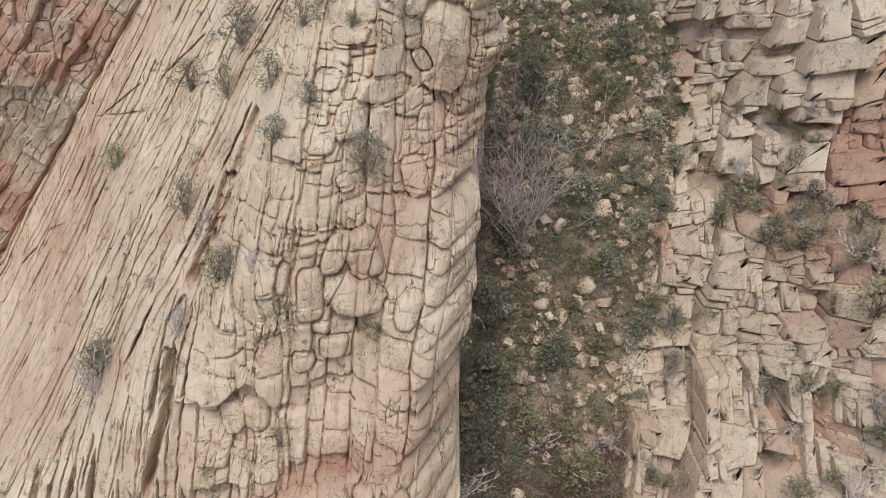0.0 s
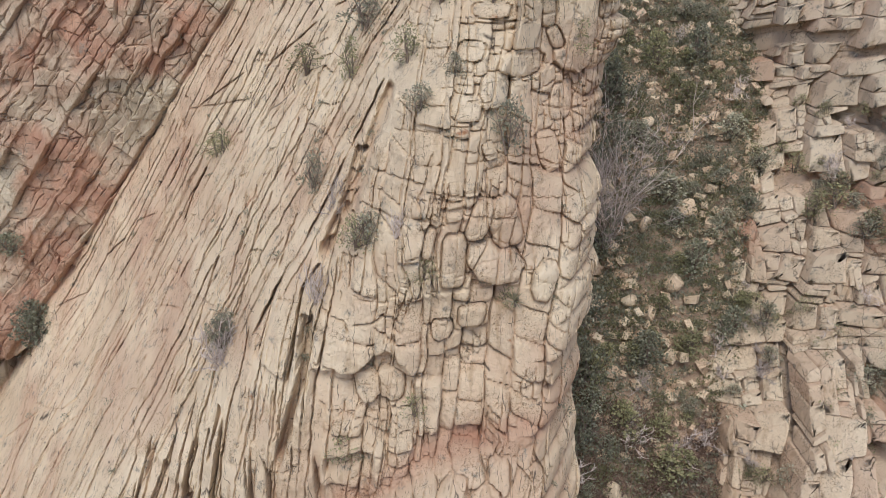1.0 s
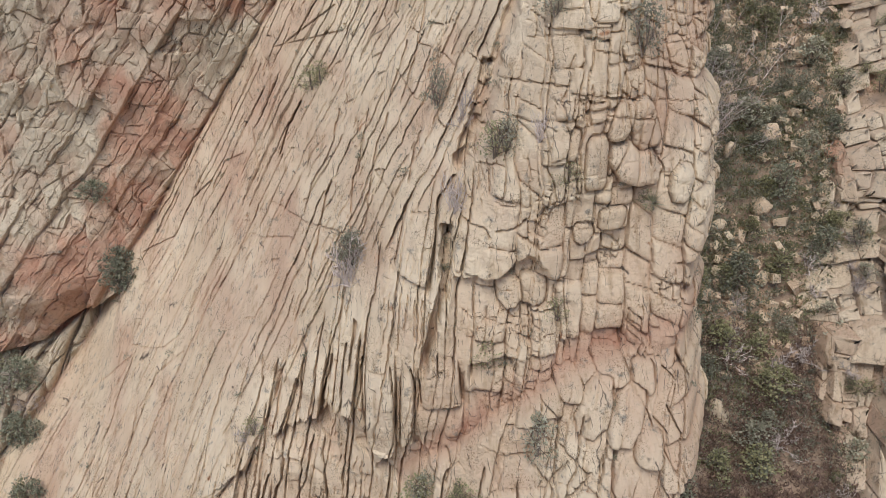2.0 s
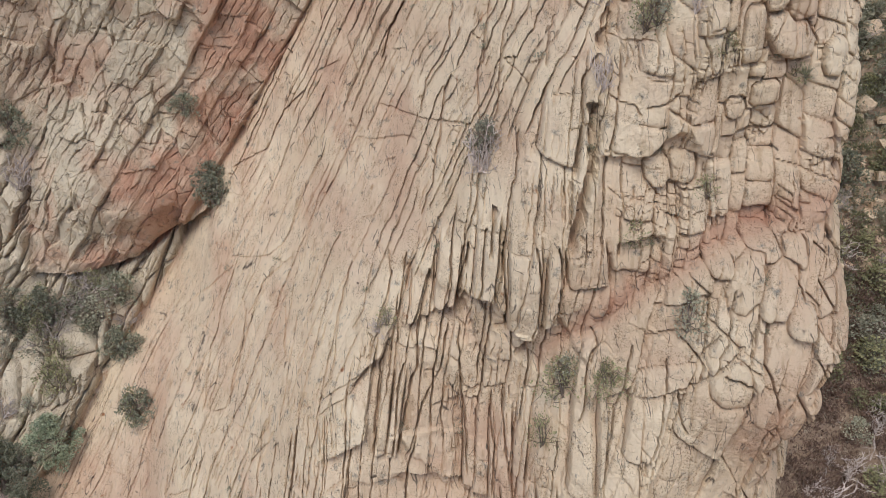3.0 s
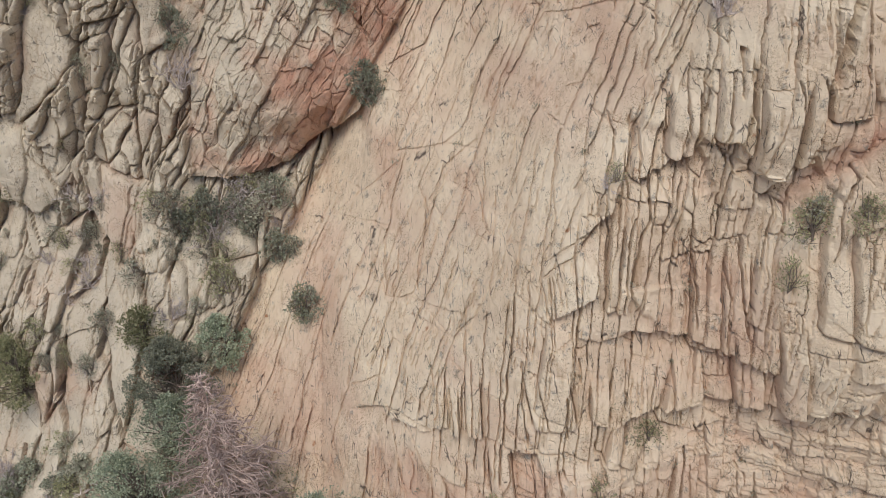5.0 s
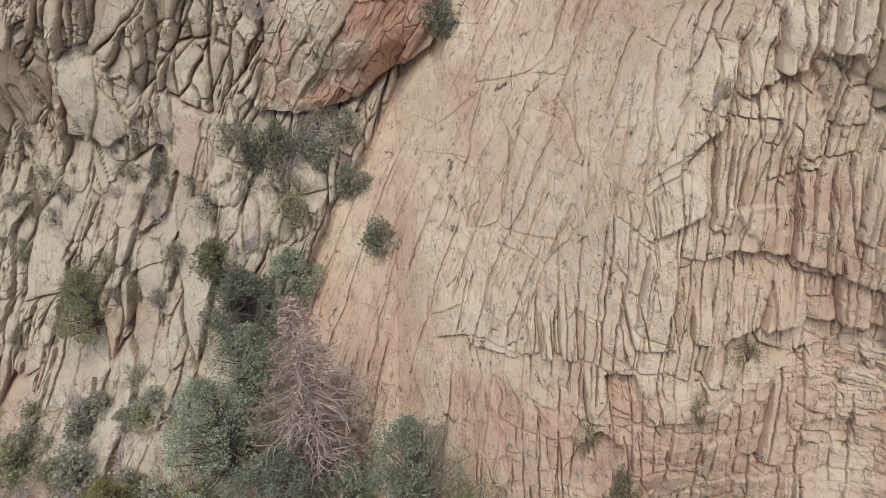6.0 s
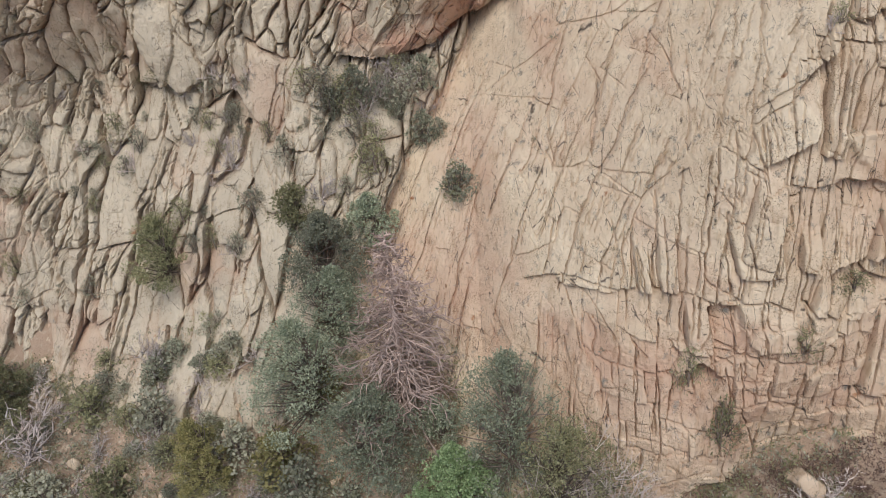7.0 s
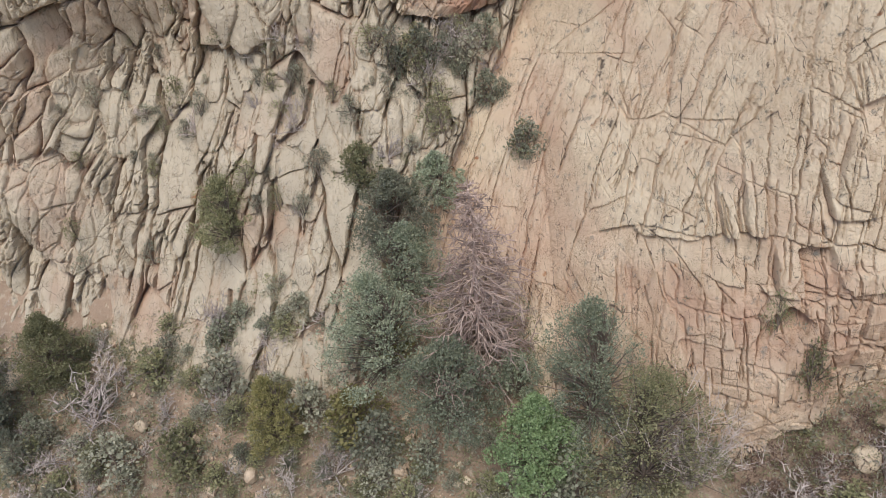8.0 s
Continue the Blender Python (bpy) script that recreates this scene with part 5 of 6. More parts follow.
def leaves(name, centres, outward, length, width, material, rng, droop=0.0):
    """Single small leaves as folded diamonds, facing roughly outward."""
    n = len(centres)
    d = outward + rng.normal(0, 0.75, (n, 3))
    d[:, 2] -= droop
    d /= np.linalg.norm(d, axis=1, keepdims=True) + 1e-9
    side = np.cross(d, rng.normal(0, 1, (n, 3)))
    side /= np.linalg.norm(side, axis=1, keepdims=True) + 1e-9
    up = np.cross(side, d)
    size = rng.uniform(0.6, 1.35, (n, 1))
    a, b = d * length * size, side * width * size * 0.5
    v = np.stack([centres, centres + a * 0.5 + b + up * width * 0.12, centres + a, centres + a * 0.5 - b + up * width * 0.12], 1)
    return quad_mesh(name, v.reshape(-1, 3), np.arange(4 * n).reshape(n, 4), material, smooth=False)


def sticks(name, lines, material, sides=4):
    """Tapered twigs and limbs: each line is a list of points with radii."""
    verts, quads, base = [], [], 0
    ring = np.arange(sides) * 2 * math.pi / sides
    for pts, radii in lines:
        pts = np.asarray(pts, float)
        way = np.gradient(pts, axis=0)
        way /= np.linalg.norm(way, axis=1, keepdims=True) + 1e-9
        ref = np.where(np.abs(way[:, 2:3]) > 0.9, np.array([[1.0, 0, 0]]), np.array([[0, 0, 1.0]]))
        s = np.cross(way, ref)
        s /= np.linalg.norm(s, axis=1, keepdims=True) + 1e-9
        t = np.cross(way, s)
        r = np.asarray(radii, float)[:, None, None]
        verts.append((pts[:, None] + r * (s[:, None] * np.cos(ring)[None, :, None] + t[:, None] * np.sin(ring)[None, :, None])).reshape(-1, 3))
        for k in range(len(pts) - 1):
            for j in range(sides):
                p, q = base + k * sides + j, base + k * sides + (j + 1) % sides
                quads.append((p, q, q + sides, p + sides))
        base += len(pts) * sides
    return quad_mesh(name, np.concatenate(verts), np.array(quads), material)


def limb(rng, start, way, length, radius, bend=0.25, steps=4, rise=0.0):
    pts, radii = [np.array(start, float)], [radius]
    way = np.array(way, float)
    for k in range(steps):
        way = way / np.linalg.norm(way) + rng.normal(0, bend, 3) * 0.5 + np.array([0, 0, rise])
        pts.append(pts[-1] + way / np.linalg.norm(way) * length / steps)
        radii.append(radius * (1 - 0.85 * (k + 1) / steps))
    return pts, radii


def tree(name, label, category, width, height, material, seed, count, leaf_len, leaf_wide, clumps=26, base=0.12, top=0.55, bark=None, group="", bare=0.0):
    """A tree or shrub: stems, limbs that reach every clump, and a crown of small leaves in uneven clumps with gaps."""
    rng = np.random.default_rng(seed)
    root = thing(name, label, category, group)
    lines = []
    stems = 1 if height > 3.2 * 1.0 and width < height * 0.9 else 4
    for s in range(stems):
        lines.append(limb(rng, rng.normal(0, 0.03 * width, 3) * (1, 1, 0), (rng.normal(0, 0.12 + 0.1 * (stems > 1)), rng.normal(0, 0.12 + 0.1 * (stems > 1)), 1), height * 0.85, 0.018 * height + 0.012, 0.12, 5))
    centres, outs = [], []
    if category == "tree":
        clumps, count = int(3.2 * clumps), int(2.3 * count)
    for c in range(clumps):
        h = base + (1 - base) * (c + rng.uniform(0, 1)) / clumps
        reach = width * 0.5 * (1 - max(0, (h - top) / (1 - top)) ** 1.6) * (0.55 + 0.45 * min(1, h / 0.3))
        ang = c * 2.4 + rng.normal(0, 0.5)
        rad = reach * (rng.uniform(0.2, 1.05) if category == "tree" else rng.uniform(0.25, 0.95))
        mid = np.array([rad * math.cos(ang), rad * math.sin(ang), h * height * 0.94])
        stem = lines[c % stems][0]
        root_at = stem[min(len(stem) - 1, max(1, int(h * len(stem) * 0.75)))]
        way = mid - root_at
        lines.append(limb(rng, root_at, way, np.linalg.norm(way) * 1.1, 0.006 * height + 0.008, 0.35, 3))
        for _ in range(1):
            lines.append(limb(rng, lines[-1][0][2], way + rng.normal(0, 0.5, 3) * width * 0.4, 0.3 * width * rng.uniform(0.5, 1), 0.01, 0.5, 2))
        if category == "shrub":
            for _ in range(1):
                lines.append(limb(rng, lines[-1][0][1], way + rng.normal(0, 0.6, 3) * width * 0.5, width * rng.uniform(0.25, 0.5), 0.009, 0.5, 3, 0.1))
        size = np.array([0.23, 0.23, 0.17]) * width * rng.uniform(0.45, 1.15) * (0.50 if category == "tree" else 1.0)
        n = int(count / clumps * rng.uniform(0.5, 1.5) * (1 - bare))
        p = rng.normal(0, 1, (n, 3))
        p /= np.linalg.norm(p, axis=1, keepdims=True) + 1e-9
        q = p * rng.uniform(0.45, 1.05, (n, 1)) ** 0.6
        centres.append(mid + q * size)
        outs.append(p + np.array([0, 0, 0.35]))
    centres, outs = np.concatenate(centres), np.concatenate(outs)
    keep = centres[:, 2] > 0.02 * height
    part("trunk" if category == "tree" else "branchwork", sticks(name + "_wood", lines, bark or BARK, 3), root, "grey-brown twisting wood")
    part("crown" if category == "tree" else "foliage", leaves(name + "_leaves", centres[keep], outs[keep], leaf_len * (0.62 if category == "tree" else 1.0), leaf_wide * (0.95 if category == "tree" else 1.0), material, rng), root)
    return root


def twig_bush(name, label, width, height, seed, count=70, material=None, category="shrub"):
    """A leafless bush of forking grey twigs."""
    rng = np.random.default_rng(seed)
    root = thing(name, label, category)
    lines, fine = [], []
    for k in range(count):
        ang, tip = rng.uniform(0, 2 * math.pi), rng.uniform(0.2, 1.0)
        way = np.array([math.cos(ang) * tip * width * 0.6, math.sin(ang) * tip * width * 0.6, height * rng.uniform(0.35, 1.0)])
        main = limb(rng, (0, 0, 0), way, np.linalg.norm(way), 0.025, 0.35, 5)
        lines.append(main)
        for j in range(5):
            at = main[0][rng.integers(2, 6)]
            sub = limb(rng, at, way + rng.normal(0, 0.55, 3) * np.linalg.norm(way), 0.33 * np.linalg.norm(way), 0.018, 0.5, 2)
            fine.append(sub)
            for _ in range(2):
                fine.append(limb(rng, sub[0][1], way + rng.normal(0, 0.8, 3) * np.linalg.norm(way), 0.18 * np.linalg.norm(way), 0.012, 0.5, 2))
    if count > 30:
        for k, line in enumerate(lines):
            part("stem", sticks("stem", [line] + fine[15 * k:15 * k + 15], material or DRY, 3), root)
    else:
        part("branchwork", sticks("branchwork", lines + fine, material or DRY, 3), root)
    return root


def dead_conifer(width, height, seed):
    rng = np.random.default_rng(seed)
    root = thing("dead_conifer", "tall dead conifer with bare grey-pink branches against the rock", "tree")
    trunk = limb(rng, (0, 0, 0), (0.03, 0, 1), height, 0.19, 0.04, 10)
    part("trunk", sticks("trunk", [trunk], DEAD, 6), root)
    lines, fine = [], []
    for k in range(150):
        h = 0.08 + 0.9 * (k + rng.uniform(0, 1)) / 150
        at = np.array([np.interp(h * 10, range(11), [p[i] for p in trunk[0]]) for i in range(3)])
        reach = width * 0.5 * (1 - h) ** 0.75 * rng.uniform(0.6, 1.15) + 0.2
        ang = k * 2.4 + rng.normal(0, 0.4)
        way = np.array([math.cos(ang), math.sin(ang), 0.15 - 0.3 * (1 - h)])
        main = limb(rng, at, way, reach, 0.035 + 0.05 * (1.1 - h), 0.22, 5, -0.03)
        lines.append(main)
        for j in range(7):
            p = main[0][1 + j % 5]
            sub = limb(rng, p, way + rng.normal(0, 0.7, 3), reach * rng.uniform(0.25, 0.55), 0.042, 0.4, 3, -0.08)
            fine.append(sub)
            fine.append(limb(rng, sub[0][2], way + rng.normal(0, 0.9, 3), reach * 0.25, 0.032, 0.5, 2, -0.1))
            fine.append(limb(rng, sub[0][1], way + rng.normal(0, 0.9, 3), reach * 0.25, 0.032, 0.5, 2, -0.1))
    for k, line in enumerate(lines):
        part("branch", sticks("branch", [line] + fine[21 * k:21 * k + 21], DEAD, 3), root)
    return root


def yucca(size, seed):
    rng = np.random.default_rng(seed)
    root = thing("yucca", "spiky grey-green yucca rosette growing on rock", "plant")
    n = 90
    verts, quads = [], []
    for k in range(n):
        ang, up = k * 2.4, rng.uniform(0.05, 1.3)
        d = np.array([math.cos(ang) * math.cos(up), math.sin(ang) * math.cos(up), math.sin(up)])
        s = np.cross(d, [0, 0, 1.0])
        s = s / (np.linalg.norm(s) + 1e-9) * 0.022 * size
        length = size * 0.55 * rng.uniform(0.8, 1.1)
        o = np.array([0, 0, 0.08 * size])
        verts += [o - s * 0.7, o + s * 0.7, o + d * length * 0.5 + s + [0, 0, 0.02], o + d * length * 0.5 - s + [0, 0, 0.02], o + d * length + s * 0.1, o + d * length - s * 0.1]
        quads += [(6 * k, 6 * k + 1, 6 * k + 2, 6 * k + 3), (6 * k + 3, 6 * k + 2, 6 * k + 4, 6 * k + 5)]
    part("rosette", quad_mesh("rosette", np.array(verts), np.array(quads), SAGE, smooth=False), root)
    part("stump", sticks("stump", [([(0, 0, -0.1), (0, 0, 0.15 * size)], [0.1 * size, 0.07 * size])], BARK, 6), root)
    return root


def stone_mesh(seed, cuts=7, detail=3):
    """A broken, slightly rounded stone about one metre across."""
    rng = np.random.default_rng(seed)
    bm = bmesh.new()
    bmesh.ops.create_icosphere(bm, subdivisions=detail, radius=0.6)
    planes = [(Vector(rng.normal(0, 1, 3)).normalized(), rng.uniform(0.24, 0.44)) for _ in range(cuts)]
    for v in bm.verts:
        for n, d in planes:
            over = v.co.dot(n) - d
            if over > 0:
                v.co -= n * over * 0.97
        v.co += v.co.normalized() * (0.05 * noise.noise(v.co * 3 + Vector((seed, 0, 0))) + 0.025 * noise.noise(v.co * 9 + Vector((seed, 0, 0))))
    me = bpy.data.meshes.new("stone")
    bm.to_mesh(me)
    bm.free()
    me.polygons.foreach_set("use_smooth", np.ones(len(me.polygons), bool))
    me.attributes.new("bare", "FLOAT", "POINT").data.foreach_set("value", np.full(len(me.vertices), rng.uniform(0, 0.35), np.float32))
    me.materials.append(ROCK)
    return me


def on_cliff(x, z):
    """The rock's surface at x, z."""
    i, j = min(int(np.searchsorted(ax, x)), nx - 1), min(int(np.searchsorted(az, z)), nz - 1)
    return Vector((x, float(smooth_y[j, i]) + 0.05, z))


def on_ground(x, y):
    return Vector((x, y, float(wz[np.searchsorted(ey, y), np.searchsorted(ex, x)])))


def on_right(x, z):
    j, i = int((z + 2) / 0.11), int((x - 6) / 0.11)
    return Vector((x, min(float(ry[j, i]) - 0.5, float(right_smooth(np.array(x), np.array(z))) - 0.1), z))


def put(ob, place, wide=1.0, high=1.0, turn=0.0):
    ob.matrix_world = Matrix.Translation(place) @ Matrix.Rotation(turn, 4, "Z") @ Matrix.Diagonal((wide, wide, high, 1))
    return ob


FIRST = {}


def planted(kind, place, wide, high, k):
    """A shrub of a kind: three grown shapes a kind, the later ones copies of these at their own size and turn."""
    name, label, material, count, leaf_len, bare = KINDS[kind]
    key = (kind, k % 3)
    m = Matrix.Translation(place) @ Matrix.Rotation(k * 2.1, 4, "Z") @ Matrix.Diagonal((wide, wide, high, 1))
    if key not in FIRST:
        if kind == "dry":
            ob = twig_bush(name, label, 1.0, 1.0, 900 + k, 13)
        else:
            ob = tree(name, label, "shrub", 1.0, 1.0, material, 500 + 31 * k + len(FIRST), count, leaf_len, leaf_len * 0.75, 14, 0.10, 0.45, bare=bare)
        FIRST[key] = ob
        ob.matrix_world = m
        return ob
    ob = copy_thing(FIRST[key], Matrix())
    ob.matrix_world = m
    return ob


KINDS = {
    "sage": ("sagebrush", "grey-green sagebrush rooted in a crack of the sandstone", SAGE, 620, 0.062, 0.1),
    "olive": ("scrub_bush", "olive-green scrubby bush growing from the rock", OLIVE, 560, 0.058, 0.15),
    "dark": ("dark_shrub", "dense dark green shrub on a rock ledge", DARK, 900, 0.07, 0.0),
    "dry": ("dry_bush", "leafless grey twiggy bush clinging to the rock", DRY, 0, 0.07, 0.0),
    "slope_sage": ("slope_sagebrush", "pale grey-green sagebrush on the stony slope", SAGE, 760, 0.075, 0.1),
    "slope_olive": ("slope_bush", "olive-green bush on the stony slope", OLIVE, 760, 0.07, 0.05),
    "slope_dark": ("slope_shrub", "dark green leafy shrub in the ravine", DARK, 900, 0.07, 0.0),
    "yellow": ("yellow_bush", "yellowing autumn bush among the trees", YELLOW, 1500, 0.07, 0.0),
    "russet": ("russet_bush", "small bush with russet dead leaves", RUST, 1300, 0.07, 0.1),
}
CLIFF_SAGE = []
CLIFF_SAGE += [(-42.4, -3.8, 2.4, 2.5), (-34.1, 2.7, 4.5, 2.9), (-31.3, 1.1, 2.4, 2), (-40.8, -8.3, 3.2, 1.8), (-33.8, 3.1, 3.6, 2.3), (-5.5, 11.0, 1.3, 1.6), (-11.5, 15.0, 1.1, 1.4), (-6.9, 25.1, 1.8, 1.6), (-2.2, 26.5, 2.2, 1.1), (-2.0, 22.2, 1.3, 1.7), (-6.3, 19.6, 1.1, 1.1), (-3.7, 24.4, 0.8, 0.8), (-4.7, 23.4, 1, 0.9), (-11.5, 15.2, 1.2, 1.2), (0.6, 15.8, 1.4, 2), (-9.0, 8.5, 1.1, 1.2), (-42.3, 3.5, 3, 2), (-44.9, 3.8, 2.8, 1.7), (-48.3, -0.1, 2.9, 2.9), (-42.4, 1.8, 2.4, 2)]
CLIFF_SAGE += [(-49.2, -0.3, 2.6, 1.8), (-42.2, 3.4, 1.8, 1.3), (-8.4, 20.2, 1, 1.5)]
CLIFF_OLIVE = []
CLIFF_OLIVE += [(-6.6, 19.3, 1.1, 1.3), (-13.9, 19.2, 1.2, 1.1), (0.5, 24.7, 1.3, 1.2), (-9.3, 23.2, 1.5, 1.3), (-13.4, 19.5, 1, 1.1), (-29.5, -1.2, 1.5, 2.1), (-9.9, 6.3, 1, 1.5), (-9.2, 8.0, 1.5, 1.5), (-34.0, 0.0, 1.8, 1.9), (-36.9, 4.2, 1.8, 1.3), (-33.6, -0.2, 1.8, 2.3), (-2.0, 17.8, 0.8, 0.7), (-4.8, 14.6, 0.8, 0.9), (-4.5, 18.9, 0.8, 0.7), (-7.1, 13.2, 0.7, 0.8), (-4.1, 26.3, 1.1, 1), (-5.2, 24.5, 1.1, 1.2), (-7.3, 23.5, 1, 1.5), (-7.0, 13.3, 1, 0.9), (-7.7, 8.6, 1.4, 1.2)]
CLIFF_OLIVE += [(-7.9, 9.0, 0.9, 1), (-15.2, 9.2, 0.8, 0.9), (-20.3, -4.0, 1.1, 2), (-19.1, -6.3, 1.4, 2.8), (-16.3, -2.1, 1.3, 1.4), (-14.3, 0.0, 1.3, 0.9), (-20.0, -3.5, 1.1, 1.5), (-19.0, -5.7, 1.4, 1.7)]
CLIFF_DARK = []
CLIFF_DARK += [(-25.8, 8.0, 1.7, 2.2), (-25.5, 7.9, 1.7, 2), (-35.4, 11.7, 1.7, 2.2), (-26.6, 12.5, 1.5, 1.3), (-31.1, 0.5, 1.8, 2), (-29.3, -1.0, 1.7, 1.9), (-33.4, 2.2, 3.8, 3.6)]
CLIFF_DRY = []
CLIFF_DRY += [(-5.4, 20.0, 0.5, 0.9), (-11.7, 14.6, 1.2, 1.9), (-11.5, 14.7, 1, 1.1), (-35.2, 9.5, 1.8, 2), (-41.5, 3.8, 2.7, 2), (-7.6, 19.8, 0.7, 1.2), (-8.0, 17.6, 0.7, 1.3), (-15.5, 9.0, 0.8, 0.9)]

CLIFF_SAGE += [(-33.2, 3.0, 1.7, 1.5), (-32.2, 2.2, 1.6, 1.4), (-34.8, 1.5, 1.8, 1.6), (-38.3, 1.0, 1.6, 1.5), (-40.1, -1.6, 1.7, 1.6)]
CLIFF_OLIVE += [(-32.6, 3.6, 1.6, 1.4), (-35.2, 3.2, 1.7, 1.5), (-33.6, 1.3, 1.4, 1.4), (-44.2, -2.2, 1.7, 1.6)]
CLIFF_DRY += [(-34.2, 2.2, 1.6, 1.5), (-32.0, 3.1, 1.5, 1.4), (-36.5, -0.8, 1.4, 1.4), (-41.7, -0.0, 1.5, 1.6)]
# ---- bushes on the cliffs: x, z, width, height ----
for kind, rows in (("sage", CLIFF_SAGE), ("olive", CLIFF_OLIVE), ("dark", CLIFF_DARK), ("dry", CLIFF_DRY)):
    for k, (x, z, w, h) in enumerate(rows):
        if w < 2.0:
            planted(kind, on_cliff(x, z - 0.1) + Vector((0, 0.05, 0)), w * 1.1, h, k)
            continue
        for j in range(4):
            dx, dz = w * (0.36 * (j - 1.5) + 0.1 * math.sin(7 * k + j)), h * (0.1 + 0.25 * math.sin(3.1 * j + k))
            s = 0.42 + 0.14 * math.sin(2.3 * j + k)
            planted(("sage", "olive", "dry", "sage")[j] if kind == "sage" else kind, on_cliff(x + dx, z + dz), w * s, h * (0.3 + 0.6 * s), k + j)

# ---- bushes on the ledges across the ravine ----
RIGHT_BUSHES = [(16.2, 15.8, 2.4, 1.7), (14.2, 16.5, 1.8, 1.0), (15.1, 16.9, 1.9, 1.0), (16.2, 17.2, 1.8, 1.0), (13.7, 17.0, 2.2, 1.2), (11.0, 11.6, 1.7, 1.5), (11.9, 8.9, 1.4, 1.2),
                (10.4, 10.1, 1.3, 1.2), (14.6, 12.2, 1.8, 1.2), (13.4, 11.4, 1.6, 1.0), (12.4, 10.4, 1.5, 1.0), (14.8, 10.2, 1.9, 1.2), (13.6, 9.4, 1.6, 1.0), (15.5, 19.2, 1.2, 1.2), (17.0, 13.5, 1.8, 1.2)]
for k, (x, z, w, h) in enumerate(RIGHT_BUSHES):
    planted(("olive", "sage", "olive", "dry")[k % 4], on_right(x, z), w, h, k)

rng = np.random.default_rng(78)
for k in range(300):
    p, q = rng.uniform(-2.2, 3.2), rng.uniform(-4, 3.5)
    x, z = 13.2 + 1.6 * p + 0.42 * q, 14.5 + 0.95 * p + 2.0 * q
    s = rng.uniform(0.5, 1.4)
    if 9 < x < 22 and 2 < z < 28 and fbm(np.array(x / 2.2), np.array(z / 1.4), 1016, 3) > 0.05:
        planted(("olive", "sage", "dry", "olive")[k % 4], on_right(x, z), s, s * rng.uniform(0.5, 0.9), k)
for k in range(420):
    x, z = rng.uniform(-58, -31), rng.uniform(-10, 16)
    s = rng.uniform(0.5, 1.35)
    if region[min(np.searchsorted(az, z), nz - 1), np.searchsorted(ax, x)] == 6 and sunk[min(np.searchsorted(az, z), nz - 1), np.searchsorted(ax, x)] > 0.10:
        planted(("sage", "olive", "sage", "dry")[k % 4], on_cliff(x, z), s, s * rng.uniform(0.7, 1.2), k)

# ---- trees and bushes at the cliff's foot: x, y, width, height ----
put(dead_conifer(6.6, 10.2, 11), on_ground(-32.4, 20.2))
put(tree("juniper", "tall blue-green juniper at the cliff's foot", "tree", 5.4, 7.0, TEAL, 21, 7000, 0.17, 0.08, 40, group="trees at the cliff's foot"), on_ground(-37.3, 20.6))
put(tree("juniper", "bushy blue-green juniper beside the dead conifer", "tree", 5.0, 5.6, TEAL, 22, 6000, 0.17, 0.08, 34, group="trees at the cliff's foot"), on_ground(-33.7, 18.2))
put(tree("juniper", "blue-green juniper wedged between boulders and slab", "tree", 4.4, 5.2, TEAL, 23, 5000, 0.16, 0.08, 30, group="trees at the cliff's foot"), on_ground(-35.6, 23.7))
put(tree("juniper", "blue-green juniper with feathery branches against the wall", "tree", 5.2, 8.0, TEAL, 24, 6500, 0.16, 0.07, 44, group="trees at the cliff's foot"), on_ground(-27.6, 17.2))
put(tree("juniper", "olive-green spreading juniper in front of the wall", "tree", 6.2, 7.4, OLIVE, 25, 6500, 0.16, 0.07, 44, group="trees at the cliff's foot", bare=0.15), on_ground(-25.4, 14.6))
put(twig_bush("dead_juniper", "half-dead juniper of tangled grey twigs against the wall", 4.2, 5.6, 26, 30, category="tree"), on_ground(-23.6, 14.4))
put(tree("scrub_oak", "dark green oak growing above the boulders", "tree", 4.6, 5.0, DARK, 27, 6000, 0.15, 0.10, 30, group="trees at the cliff's foot"), on_cliff(-36.3, -5.3))
put(tree("scrub_oak", "blue-green oak beside the slab", "tree", 3.2, 3.2, TEAL, 28, 3500, 0.14, 0.10, 20, group="trees at the cliff's foot"), on_cliff(-34.1, -3.6))
put(tree("round_oak", "bright green rounded tree with dense leaves", "tree", 4.1, 4.9, FRESH, 29, 9000, 0.16, 0.11, 46, 0.05, 0.35), on_ground(-30.1, 16.2))
put(tree("round_pine", "yellow-green dome-shaped young pine on the slope", "tree", 3.0, 4.7, YELLOW, 30, 7000, 0.16, 0.06, 40, 0.02, 0.35), on_ground(-42.6, 19.1))
put(tree("slope_oak", "olive-green leafy oak below the boulders", "tree", 4.2, 4.8, OLIVE, 31, 6000, 0.15, 0.09, 34, 0.05, 0.4), on_ground(-55.8, 24.6))
put(tree("slope_oak", "dark green oak on the lower slope", "tree", 4.2, 7.0, DARK, 32, 6000, 0.15, 0.09, 36, 0.05, 0.4), on_ground(-59.2, 22.3))
put(tree("ledge_oak", "olive-green bush oak in a cleft of the boulders", "tree", 3.9, 4.4, OLIVE, 33, 5000, 0.15, 0.09, 30, 0.05, 0.4), on_cliff(-45.7, -5.6))
put(tree("small_juniper", "small blue-green juniper under the dead conifer", "shrub", 2.2, 2.5, TEAL, 34, 2500, 0.14, 0.07, 18), on_ground(-30.7, 19.0))
put(tree("small_oak", "olive-yellow oak bush above the ledge", "shrub", 2.7, 2.6, OLIVE, 35, 3000, 0.14, 0.09, 20), on_cliff(-38.0, -2.3))
planted("russet", on_cliff(-36.7, -3.2) - Vector((0, 0.8, 0)), 1.6, 1.6, 0)
